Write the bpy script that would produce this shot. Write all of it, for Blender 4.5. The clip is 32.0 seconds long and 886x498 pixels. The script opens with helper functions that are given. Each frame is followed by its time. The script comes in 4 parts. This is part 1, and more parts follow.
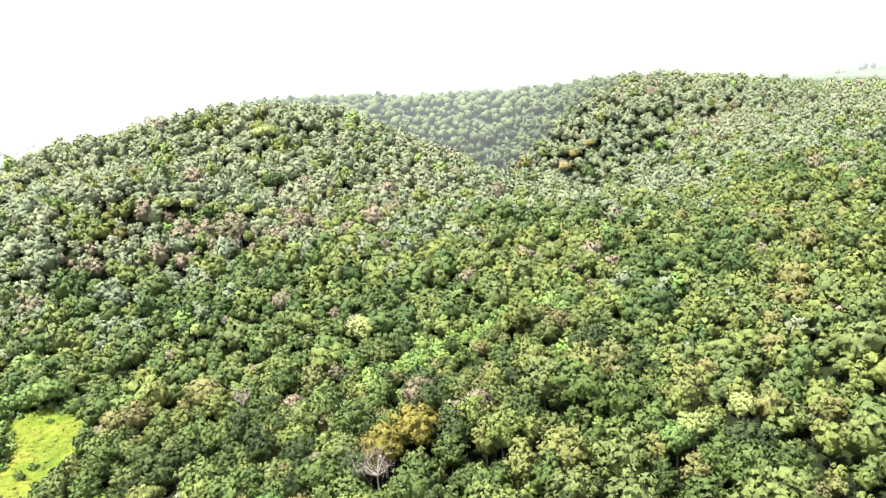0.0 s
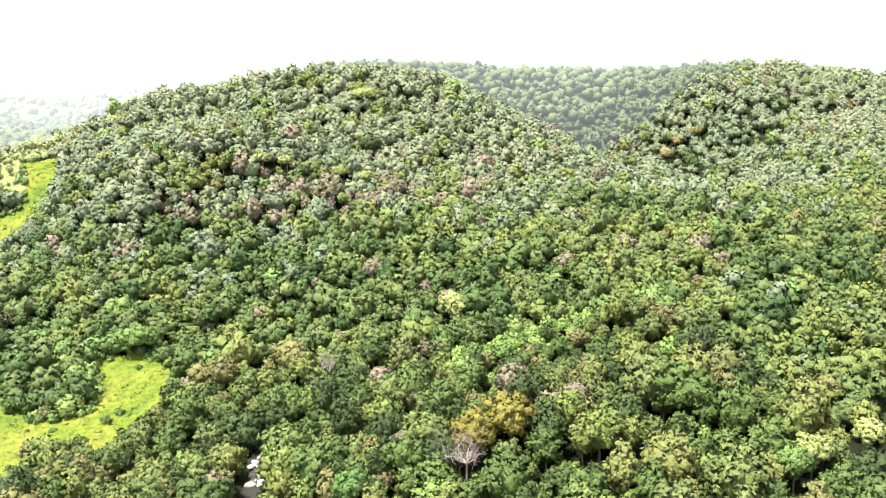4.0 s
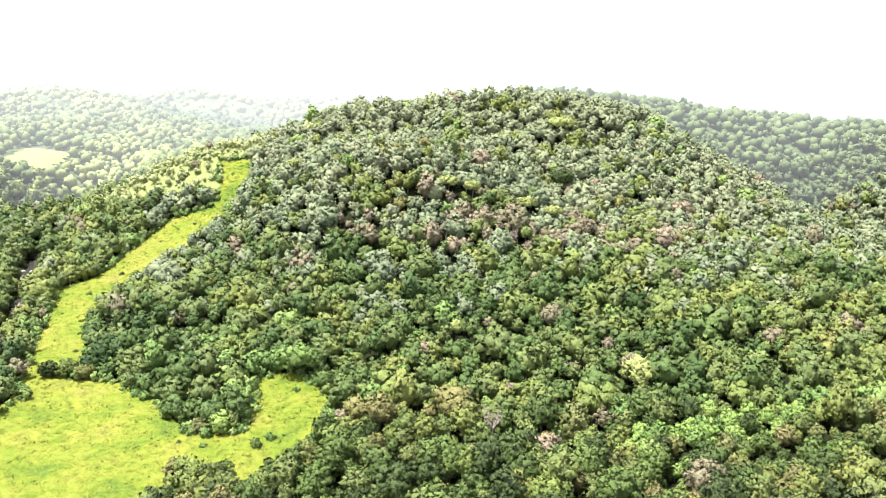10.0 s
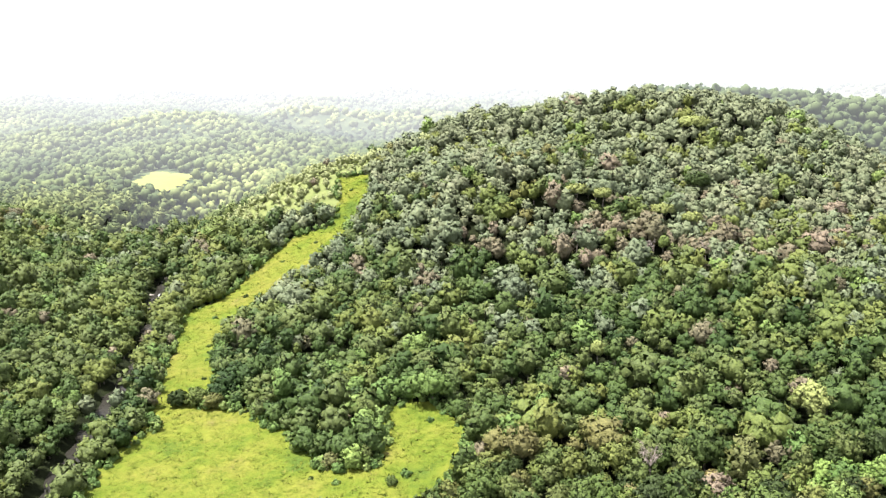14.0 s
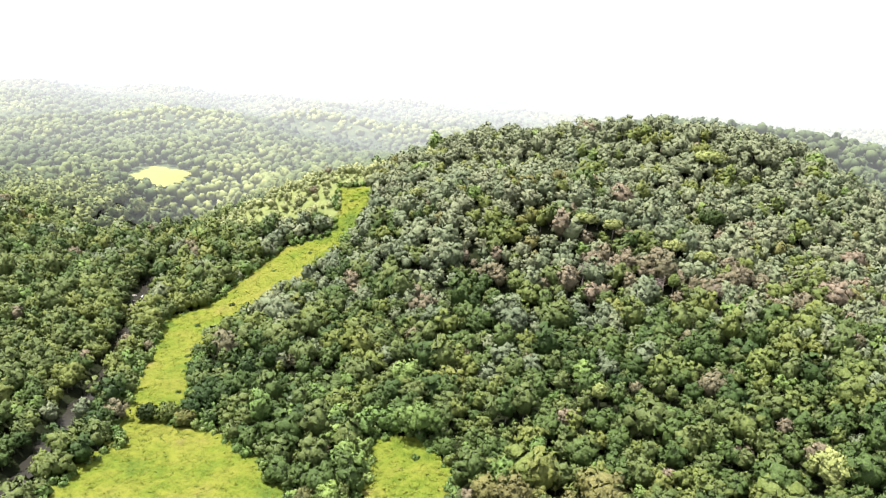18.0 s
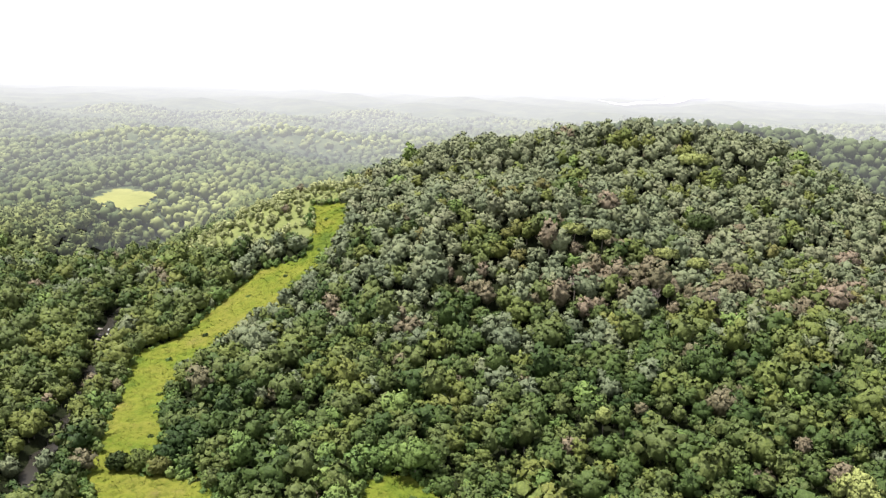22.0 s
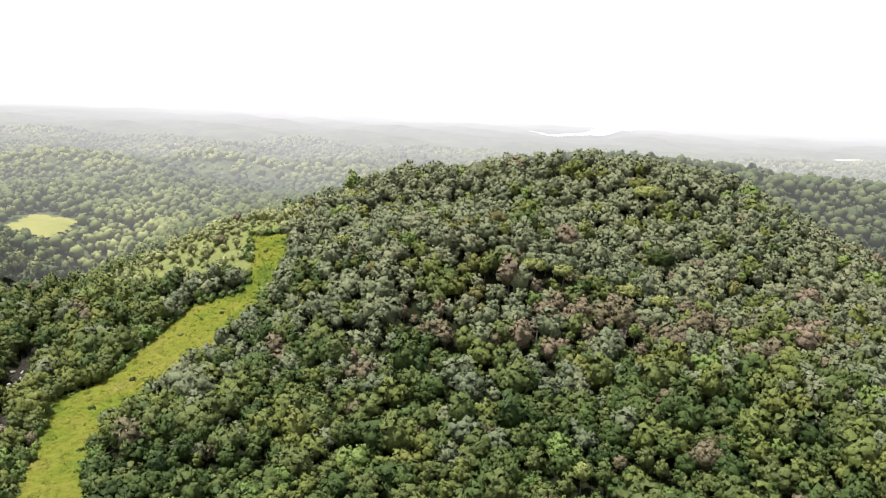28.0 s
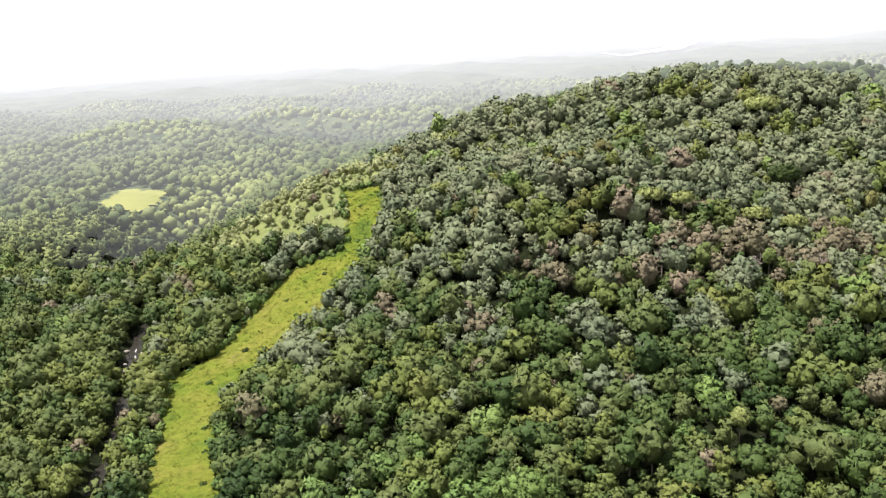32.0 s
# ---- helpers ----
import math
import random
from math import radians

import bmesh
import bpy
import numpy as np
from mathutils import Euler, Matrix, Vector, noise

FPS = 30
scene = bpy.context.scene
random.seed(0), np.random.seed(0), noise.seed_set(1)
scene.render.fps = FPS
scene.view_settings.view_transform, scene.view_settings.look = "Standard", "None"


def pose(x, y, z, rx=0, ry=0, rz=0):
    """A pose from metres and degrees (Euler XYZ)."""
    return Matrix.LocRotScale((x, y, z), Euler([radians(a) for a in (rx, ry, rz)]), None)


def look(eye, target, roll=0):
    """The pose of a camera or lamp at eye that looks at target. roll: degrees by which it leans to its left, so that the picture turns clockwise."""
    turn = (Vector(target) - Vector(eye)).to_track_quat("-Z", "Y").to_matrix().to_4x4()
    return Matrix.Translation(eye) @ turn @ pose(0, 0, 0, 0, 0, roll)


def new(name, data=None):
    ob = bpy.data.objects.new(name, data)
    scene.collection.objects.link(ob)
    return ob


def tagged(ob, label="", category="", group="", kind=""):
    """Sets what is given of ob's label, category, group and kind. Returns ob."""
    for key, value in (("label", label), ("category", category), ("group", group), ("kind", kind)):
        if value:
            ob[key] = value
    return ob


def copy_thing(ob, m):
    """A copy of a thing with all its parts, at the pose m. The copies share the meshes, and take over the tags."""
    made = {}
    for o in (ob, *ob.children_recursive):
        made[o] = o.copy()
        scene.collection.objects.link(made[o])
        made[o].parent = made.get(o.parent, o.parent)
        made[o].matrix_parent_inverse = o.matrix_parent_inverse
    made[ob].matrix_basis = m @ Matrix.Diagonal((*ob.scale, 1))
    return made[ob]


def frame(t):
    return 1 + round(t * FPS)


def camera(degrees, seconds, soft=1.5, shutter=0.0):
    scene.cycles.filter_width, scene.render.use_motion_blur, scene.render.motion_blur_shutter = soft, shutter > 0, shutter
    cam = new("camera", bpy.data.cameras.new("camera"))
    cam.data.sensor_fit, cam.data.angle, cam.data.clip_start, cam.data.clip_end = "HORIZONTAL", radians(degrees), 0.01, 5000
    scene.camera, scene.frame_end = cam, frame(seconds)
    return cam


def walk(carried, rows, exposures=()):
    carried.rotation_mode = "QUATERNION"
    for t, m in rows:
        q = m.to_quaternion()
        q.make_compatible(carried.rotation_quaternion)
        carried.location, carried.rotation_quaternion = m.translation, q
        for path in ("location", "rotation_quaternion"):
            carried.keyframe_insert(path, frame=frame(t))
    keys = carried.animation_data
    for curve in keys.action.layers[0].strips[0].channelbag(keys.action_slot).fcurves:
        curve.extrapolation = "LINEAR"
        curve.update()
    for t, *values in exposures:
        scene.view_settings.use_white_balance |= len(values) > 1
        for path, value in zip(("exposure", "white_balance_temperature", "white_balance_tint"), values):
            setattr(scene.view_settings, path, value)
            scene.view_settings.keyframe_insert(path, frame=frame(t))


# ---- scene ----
# The camera: a small drone about a hundred metres above the valley floor.
cam = camera(55.19, 32.0, soft=1.3)

# seconds, eye (x, y, z), heading to the left, tilt up, roll
PATH = [
    (0, 4.84, -36.60, 106.73, -17.01, -13.35, -5.75),
    (0.5, 3.96, -34.75, 106.74, -19.13, -15.42, -5.94),
    (1, 2.92, -33.70, 106.76, -18.77, -16.70, 0.56),
    (1.5, 1.14, -32.97, 106.56, -18.10, -19.38, -2.32),
    (2, 0.08, -32.13, 106.64, -15.99, -19.71, -1.29),
    (2.5, -0.60, -30.21, 106.93, -14.23, -19.24, 2.52),
    (3, -0.25, -27.93, 106.74, -12.85, -16.09, 4.09),
    (3.5, 0.07, -26.15, 106.03, -11.49, -15.45, -2.05),
    (5.5, 1.57, -16.64, 106.39, -9.16, -12.95, 1.62),
    (6, 1.87, -14.10, 106.51, -2.86, -12.96, 0.48),
    (6.5, 2.03, -12.06, 106.50, -2.14, -12.27, -3.19),
    (7, 1.92, -10.15, 106.31, -3.59, -13.78, -2.76),
    (7.5, 1.21, -8.47, 106.34, -2.51, -15.04, -2.10),
    (8, 0.98, -6.70, 106.33, 0.05, -15.55, 0.22),
    (8.5, 0.75, -4.79, 106.32, -0.32, -16.02, 1.06),
    (9, 0.30, -2.75, 106.38, -0.25, -14.88, 1.01),
    (9.5, -0.13, -0.73, 106.30, 0.59, -14.96, -0.04),
    (10, -0.72, 1.14, 106.31, 0.37, -13.31, 2.22),
    (10.5, -1.35, 3.00, 106.20, 1.57, -14.35, 3.52),
    (11, -1.81, 5.17, 106.13, 2.63, -15.24, 2.85),
    (11.5, -2.60, 7.30, 106.21, 2.00, -14.88, 3.55),
    (12, -4.05, 9.73, 106.16, 2.26, -14.76, 6.00),
    (12.5, -6.26, 12.81, 105.84, 6.77, -12.90, 3.98),
    (13, -7.33, 15.18, 105.47, 8.87, -13.37, 1.23),
    (13.5, -8.04, 17.12, 105.29, 7.81, -13.50, -0.66),
    (14, -9.07, 18.99, 105.14, 7.98, -12.90, -1.18),
    (14.5, -9.90, 20.95, 104.72, 10.39, -13.19, 3.50),
    (16.5, -10.31, 28.94, 104.09, 9.37, -15.73, -1.77),
    (17, -10.43, 30.74, 104.25, 7.63, -15.75, 1.74),
    (17.5, -11.35, 33.10, 104.46, 9.02, -13.91, 1.84),
    (18, -12.08, 35.21, 104.39, 7.87, -11.92, 3.11),
    (18.5, -13.15, 37.36, 104.27, 8.39, -10.75, -0.47),
    (19, -13.74, 39.34, 104.31, 5.53, -10.85, 1.39),
    (19.5, -14.87, 41.61, 104.51, 6.94, -11.68, 0.67),
    (20, -15.62, 43.84, 104.45, 7.95, -10.34, -0.46),
    (20.5, -16.00, 45.49, 104.35, 4.79, -10.31, -2.67),
    (21, -16.96, 47.23, 104.45, 5.98, -11.19, -1.50),
    (21.5, -17.79, 49.05, 104.52, 6.03, -10.40, 2.38),
    (22, -18.76, 50.83, 104.47, 5.91, -11.29, 1.17),
    (22.5, -19.56, 52.52, 104.45, 5.46, -12.99, 2.08),
    (23, -20.49, 54.51, 104.52, 6.11, -13.28, -1.06),
    (23.5, -21.30, 56.47, 104.49, 5.97, -12.08, -1.67),
    (24, -21.89, 58.19, 104.44, 5.05, -12.29, 1.04),
    (24.5, -22.72, 59.74, 104.42, 3.80, -11.40, 0.06),
    (26.5, -27.83, 65.05, 103.50, 3.12, -12.83, -0.55),
    (27, -28.26, 67.24, 103.34, 0.56, -11.03, 2.24),
    (27.5, -29.02, 69.43, 103.25, -1.41, -9.56, 0.41),
    (28, -30.11, 70.95, 103.16, 1.01, -9.26, 2.41),
    (28.5, -31.05, 72.23, 102.98, 1.70, -7.80, 5.39),
    (29, -32.33, 73.55, 102.69, 3.76, -8.70, 4.69),
    (29.5, -33.46, 75.73, 102.56, 7.92, -13.78, 6.42),
    (30, -34.11, 77.51, 102.30, 5.41, -14.68, 4.64),
    (30.5, -35.93, 79.96, 102.23, 1.42, -13.21, 6.50),
    (31, -39.28, 83.63, 102.31, 12.64, -13.34, -3.11),
    (31.5, -40.42, 85.83, 102.26, 11.14, -14.31, 0.68),
    (32, -40.95, 87.34, 102.31, 6.47, -13.38, -4.01),
]
EXPOSURES = [(0, 2.23, 6350, 15), (1, 2.03, 6350, 15), (2, 2.18, 6350, 15), (3, 2.38, 6350, 15), (5.8, 1.83, 6350, 15), (7.2, 1.86, 6350, 15), (9, 2.23, 6350, 15), (11, 2.08, 6350, 15), (13, 1.88, 6350, 16), (17, 1.68, 6450, 17),
             (18, 1.68, 6450, 17), (19, 1.30, 6500, 18), (20, 1.18, 6500, 18), (22, 1.18, 6500, 18), (24, 1.40, 6500, 18), (27, 1.33, 6550, 18), (28, 1.00, 6600, 19), (29, 0.84, 6600, 19),
             (30, 0.90, 6550, 19), (31, 1.20, 6450, 18), (32, 1.18, 6500, 18)]
walk(cam, [(t, pose(x, y, z, 90 + up, 0, turn) @ pose(0, 0, 0, 0, 0, roll))
           for t, x, y, z, turn, up, roll in PATH], EXPOSURES)

# ---- world, sun ----
world = bpy.data.worlds.new("overcast_sky")
scene.world = world
world.use_nodes = True
wn, wl = world.node_tree.nodes, world.node_tree.links
sky = wn.new("ShaderNodeTexSky")
sky.sky_type = "NISHITA"
sky.sun_disc = False
sky.sun_elevation, sky.sun_rotation = radians(70), radians(-103)
sky.air_density, sky.dust_density, sky.ozone_density = 1.0, 1.0, 1.0
pale_sky = wn.new("ShaderNodeHueSaturation")
pale_sky.inputs["Saturation"].default_value = 0.12
wl.new(sky.outputs[0], pale_sky.inputs["Color"])
cloud = wn.new("ShaderNodeMix")          # an even layer of thin cloud
cloud.data_type = "RGBA"
cloud.inputs[0].default_value = 0.6
wl.new(pale_sky.outputs[0], cloud.inputs[6])
cloud.inputs[7].default_value = (9.3, 9.6, 10.0, 1)
wl.new(cloud.outputs[2], wn["Background"].inputs["Color"])
wn["Background"].inputs["Strength"].default_value = 0.075

sun = new("sun", bpy.data.lights.new("sun", "SUN"))
sun.data.energy, sun.data.angle, sun.data.color = 4.9, radians(5), (1.0, 0.965, 0.9)
sun.matrix_basis = look((-105, -25, 300), (0, 0, 0))


# ---- materials ----
def material(name):
    mat = bpy.data.materials.new(name)
    mat.use_nodes = True
    n, l = mat.node_tree.nodes, mat.node_tree.links
    return mat, n, l, n["Principled BSDF"]


def ramp(n, stops, interpolation="LINEAR"):
    node = n.new("ShaderNodeValToRGB")
    cr = node.color_ramp
    cr.interpolation = interpolation
    while len(cr.elements) < len(stops):
        cr.elements.new(0.5)
    for e, (at, c) in zip(cr.elements, stops):
        e.position, e.color = at, (*c, 1)
    return node


def noise_node(n, l, scale, detail=3.0, rough=0.55, space="Object"):
    tc = n.new("ShaderNodeTexCoord") if space == "Object" else n.new("ShaderNodeNewGeometry")
    tex = n.new("ShaderNodeTexNoise")
    tex.inputs["Scale"].default_value = scale
    tex.inputs["Detail"].default_value = detail
    tex.inputs["Roughness"].default_value = rough
    l.new(tc.outputs["Object" if space == "Object" else "Position"], tex.inputs["Vector"])
    return tex


def multiply(n, l, a, b, amount=1.0):
    mix = n.new("ShaderNodeMix")
    mix.data_type, mix.blend_type = "RGBA", "MULTIPLY"
    mix.inputs[0].default_value = amount
    l.new(a, mix.inputs[6])
    l.new(b, mix.inputs[7])
    return mix.outputs[2]


def foliage(name, stops, per_tree="object"):
    """Leaves: one tone a tree, mottled between sprays of leaves and between leaves."""
    mat, n, l, bsdf = material(name)
    if per_tree == "object":
        tone = n.new("ShaderNodeObjectInfo").outputs["Random"]
    else:
        att = n.new("ShaderNodeAttribute")
        att.attribute_name = "tone"
        tone = att.outputs["Fac"]
    base = ramp(n, stops)
    l.new(tone, base.inputs[0])
    spray = ramp(n, [(0.25, (0.55, 0.6, 0.5)), (0.5, (1, 1, 1)), (0.75, (1.45, 1.38, 1.25))])
    l.new(noise_node(n, l, 0.45, 3, 0.6, "World").outputs["Fac"], spray.inputs[0])
    fine = ramp(n, [(0.3, (0.28, 0.32, 0.28)), (0.5, (1, 1, 1)), (0.7, (1.75, 1.66, 1.45))])
    l.new(noise_node(n, l, 3.2 if per_tree == "object" else 1.9, 4, 0.7, "World").outputs["Fac"], fine.inputs[0])
    isl = ramp(n, [(0.0, (0.78, 0.8, 0.78)), (1.0, (1.22, 1.2, 1.15))])
    l.new(n.new("ShaderNodeNewGeometry").outputs["Random Per Island"], isl.inputs[0])
    mottled = 1.0 if per_tree == "object" else 1.15
    c = multiply(n, l, base.outputs[0], spray.outputs[0], 0.3 * mottled)
    c = multiply(n, l, c, fine.outputs[0], 0.5 if per_tree == "object" else 0.66)
    c = multiply(n, l, c, isl.outputs[0], 0.6 if per_tree == "object" else 0.2)
    l.new(c, bsdf.inputs["Base Color"])
    bsdf.inputs["Roughness"].default_value = 0.55
    bsdf.inputs["Specular IOR Level"].default_value = 0.1
    bump = n.new("ShaderNodeBump")
    bump.inputs["Strength"].default_value = 0.85
    bump.inputs["Distance"].default_value = 0.4
    l.new(noise_node(n, l, 1.7, 3, 0.65, "World").outputs["Fac"], bump.inputs["Height"])
    l.new(bump.outputs[0], bsdf.inputs["Normal"])
    return mat


GREENS = [(0.0, (0.016, 0.034, 0.010)), (0.2, (0.028, 0.051, 0.014)), (0.4, (0.044, 0.071, 0.019)), (0.55, (0.065, 0.086, 0.028)),
          (0.7, (0.077, 0.102, 0.026)), (0.84, (0.092, 0.108, 0.028)), (0.93, (0.094, 0.089, 0.033)), (1.0, (0.050, 0.088, 0.023))]
# pale grey-green for the upper hill, its haze put into the leaf colour
HAZED = [(0.0, (0.070, 0.092, 0.054)), (0.3, (0.084, 0.108, 0.062)), (0.55, (0.098, 0.122, 0.068)), (0.8, (0.112, 0.132, 0.072)), (1.0, (0.122, 0.132, 0.080))]
MAT = {}
NEAR = [(0.0, (0.022, 0.034, 0.011)), (0.2, (0.038, 0.060, 0.016)), (0.4, (0.054, 0.083, 0.021)), (0.55, (0.074, 0.093, 0.030)),
        (0.7, (0.078, 0.108, 0.026)), (0.84, (0.092, 0.104, 0.029)), (0.93, (0.098, 0.088, 0.038)), (1.0, (0.060, 0.104, 0.025))]
MAT["leaf_thing"] = foliage("green_leaves", NEAR)
MAT["leaf_stuff"] = foliage("green_leaves_wood", GREENS, "attribute")
MAT["dry_stuff"] = foliage("hazed_grey_green_leaves_wood", HAZED, "attribute")
FRESH = [(0.0, (0.060, 0.108, 0.030)), (0.5, (0.083, 0.134, 0.036)), (1.0, (0.120, 0.165, 0.047))]
MAT["fresh_thing"] = foliage("fresh_leaves", FRESH)
MAT["light_thing"] = foliage("light_green_leaves", [(0.0, (0.104, 0.168, 0.040)), (1.0, (0.140, 0.196, 0.052))])
MAT["fresh_stuff"] = foliage("fresh_leaves_wood", FRESH, "attribute")
YOUNG_LEAF = [(0.0, (0.160, 0.190, 0.080)), (1.0, (0.204, 0.226, 0.104))]
MAT["young_stuff"] = foliage("sapling_leaves", YOUNG_LEAF, "attribute")
ROSY = [(0.0, (0.089, 0.092, 0.048)), (0.4, (0.105, 0.097, 0.058)), (0.75, (0.124, 0.106, 0.071)), (1.0, (0.146, 0.118, 0.086))]
MAT["rosy_thing"] = foliage("reddish_grey_leaves", ROSY)
MAT["rosy_stuff"] = foliage("reddish_grey_leaves_wood", ROSY, "attribute")
CREAM = [(0.0, (0.162, 0.149, 0.051)), (1.0, (0.204, 0.178, 0.076))]
MAT["cream_thing"] = foliage("cream_flowers", CREAM)
YELLOW = [(0.0, (0.156, 0.193, 0.059)), (1.0, (0.207, 0.231, 0.083))]
MAT["yellow_thing"] = foliage("yellow_green_leaves", YELLOW)
ORANGE = [(0.0, (0.092, 0.085, 0.016)), (1.0, (0.107, 0.096, 0.019))]
MAT["orange_thing"] = foliage("ochre_leaves", ORANGE)


def painted_haze(name, source, stops):
    """Backdrop woods: haze painted in, colour thinning and glow growing the farther they lie."""
    mat, n, l, bsdf = material(name)
    base = ramp(n, stops)
    if source == "tone":
        att = n.new("ShaderNodeAttribute")
        att.attribute_name = "tone"
        l.new(att.outputs["Fac"], base.inputs[0])
    else:
        l.new(noise_node(n, l, 0.022, 10, 0.8).outputs["Fac"], base.inputs[0])
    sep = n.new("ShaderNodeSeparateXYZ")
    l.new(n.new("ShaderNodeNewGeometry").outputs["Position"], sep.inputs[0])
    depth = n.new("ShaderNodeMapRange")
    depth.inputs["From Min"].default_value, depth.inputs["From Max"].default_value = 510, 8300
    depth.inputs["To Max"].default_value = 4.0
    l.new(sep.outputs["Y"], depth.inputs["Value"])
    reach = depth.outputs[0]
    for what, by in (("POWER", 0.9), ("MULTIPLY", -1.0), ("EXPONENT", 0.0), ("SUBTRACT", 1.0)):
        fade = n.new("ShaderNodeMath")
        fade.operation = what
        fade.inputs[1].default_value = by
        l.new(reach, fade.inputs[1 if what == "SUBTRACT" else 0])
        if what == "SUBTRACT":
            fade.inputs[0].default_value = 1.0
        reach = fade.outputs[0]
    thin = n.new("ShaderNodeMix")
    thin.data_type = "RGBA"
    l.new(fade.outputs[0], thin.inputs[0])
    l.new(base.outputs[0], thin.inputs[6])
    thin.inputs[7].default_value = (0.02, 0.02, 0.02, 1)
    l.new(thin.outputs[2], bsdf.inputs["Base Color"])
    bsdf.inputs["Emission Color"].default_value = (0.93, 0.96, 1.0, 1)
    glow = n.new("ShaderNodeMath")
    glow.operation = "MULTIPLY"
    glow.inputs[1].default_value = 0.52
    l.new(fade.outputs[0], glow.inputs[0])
    horizon_glow = n.new("ShaderNodeMapRange")            # extra glow towards the horizon, haze put into the emission
    horizon_glow.interpolation_type = "SMOOTHSTEP"
    horizon_glow.inputs["From Min"].default_value, horizon_glow.inputs["From Max"].default_value = 2100, 4300
    horizon_glow.inputs["To Max"].default_value = 0.26
    l.new(sep.outputs["Y"], horizon_glow.inputs["Value"])
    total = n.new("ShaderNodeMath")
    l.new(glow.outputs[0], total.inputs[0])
    l.new(horizon_glow.outputs[0], total.inputs[1])
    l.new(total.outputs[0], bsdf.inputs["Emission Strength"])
    bsdf.inputs["Roughness"].default_value = 1.0
    bsdf.inputs["Specular IOR Level"].default_value = 0.0
    return mat


# far woods, plain and pasture, all carrying the painted distance haze
MAT["far_stuff"] = painted_haze("hazed_far_leaves", "tone", [(0.0, (0.026, 0.042, 0.024)), (0.5, (0.074, 0.098, 0.042)), (1.0, (0.160, 0.186, 0.070))])
MAT["hazed_far_plain"] = painted_haze("hazed_far_plain", "noise", [(0.35, (0.020, 0.034, 0.018)), (0.5, (0.044, 0.062, 0.029)), (0.65, (0.080, 0.100, 0.044))])
MAT["hazed_far_grass"] = painted_haze("hazed_far_grass", "noise", [(0.35, (0.128, 0.144, 0.040)), (0.65, (0.192, 0.200, 0.064))])
# self-lit white standing in for bright sky on the far river; sand too
mat, n, l, bsdf = material("far_glow")
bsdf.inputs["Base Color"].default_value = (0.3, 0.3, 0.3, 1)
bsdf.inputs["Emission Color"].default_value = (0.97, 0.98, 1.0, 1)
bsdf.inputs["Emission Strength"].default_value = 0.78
MAT["far_glow"] = mat

mat, n, l, bsdf = material("bark")
bark = ramp(n, [(0.3, (0.08, 0.068, 0.056)), (0.7, (0.20, 0.175, 0.15))])
l.new(noise_node(n, l, 1.4, 4).outputs["Fac"], bark.inputs[0])
l.new(bark.outputs[0], bsdf.inputs["Base Color"])
bsdf.inputs["Roughness"].default_value = 0.9
MAT["bark"] = mat

mat, n, l, bsdf = material("pale_bark")
bark = ramp(n, [(0.3, (0.15, 0.125, 0.105)), (0.7, (0.25, 0.21, 0.18))])
l.new(noise_node(n, l, 1.4, 4).outputs["Fac"], bark.inputs[0])
l.new(bark.outputs[0], bsdf.inputs["Base Color"])
bsdf.inputs["Roughness"].default_value = 0.85
MAT["pale_bark"] = mat

# soil and litter, near black: shade beneath the crowns put into the colour
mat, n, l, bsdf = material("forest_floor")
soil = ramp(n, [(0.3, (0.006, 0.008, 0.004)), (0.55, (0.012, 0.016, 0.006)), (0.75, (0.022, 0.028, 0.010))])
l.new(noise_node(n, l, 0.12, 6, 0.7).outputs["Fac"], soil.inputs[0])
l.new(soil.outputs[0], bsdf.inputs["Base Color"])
bsdf.inputs["Roughness"].default_value = 0.95
bsdf.inputs["Specular IOR Level"].default_value = 0.05
bump = n.new("ShaderNodeBump")
bump.inputs["Distance"].default_value = 2.0
l.new(noise_node(n, l, 0.2, 6, 0.7).outputs["Fac"], bump.inputs["Height"])
l.new(bump.outputs[0], bsdf.inputs["Normal"])
MAT["floor"] = mat

mat, n, l, bsdf = material("meadow_grass")
broad = ramp(n, [(0.34, (0.052, 0.084, 0.014)), (0.44, (0.084, 0.114, 0.014)), (0.56, (0.114, 0.128, 0.020)), (0.66, (0.120, 0.124, 0.024)), (0.74, (0.132, 0.110, 0.045))])
l.new(noise_node(n, l, 0.06, 6, 0.65).outputs["Fac"], broad.inputs[0])
tuft = ramp(n, [(0.32, (0.5, 0.6, 0.42)), (0.5, (1, 1, 1)), (0.72, (1.22, 1.16, 1.15))])
l.new(noise_node(n, l, 0.42, 7, 0.72).outputs["Fac"], tuft.inputs[0])
l.new(multiply(n, l, broad.outputs[0], tuft.outputs[0]), bsdf.inputs["Base Color"])
bsdf.inputs["Specular IOR Level"].default_value = 0.05
bsdf.inputs["Roughness"].default_value = 0.9
bump = n.new("ShaderNodeBump")
bump.inputs["Distance"].default_value = 0.6
l.new(noise_node(n, l, 0.8, 6, 0.7).outputs["Fac"], bump.inputs["Height"])
l.new(bump.outputs[0], bsdf.inputs["Normal"])
MAT["grass"] = mat

mat, n, l, bsdf = material("slope_grass")
turf = ramp(n, [(0.3, (0.092, 0.116, 0.040)), (0.5, (0.114, 0.136, 0.048)), (0.7, (0.134, 0.152, 0.058))])
l.new(noise_node(n, l, 0.3, 6, 0.7).outputs["Fac"], turf.inputs[0])
l.new(turf.outputs[0], bsdf.inputs["Base Color"])
bsdf.inputs["Specular IOR Level"].default_value = 0.05
bsdf.inputs["Roughness"].default_value = 0.9
MAT["slope_grass"] = mat

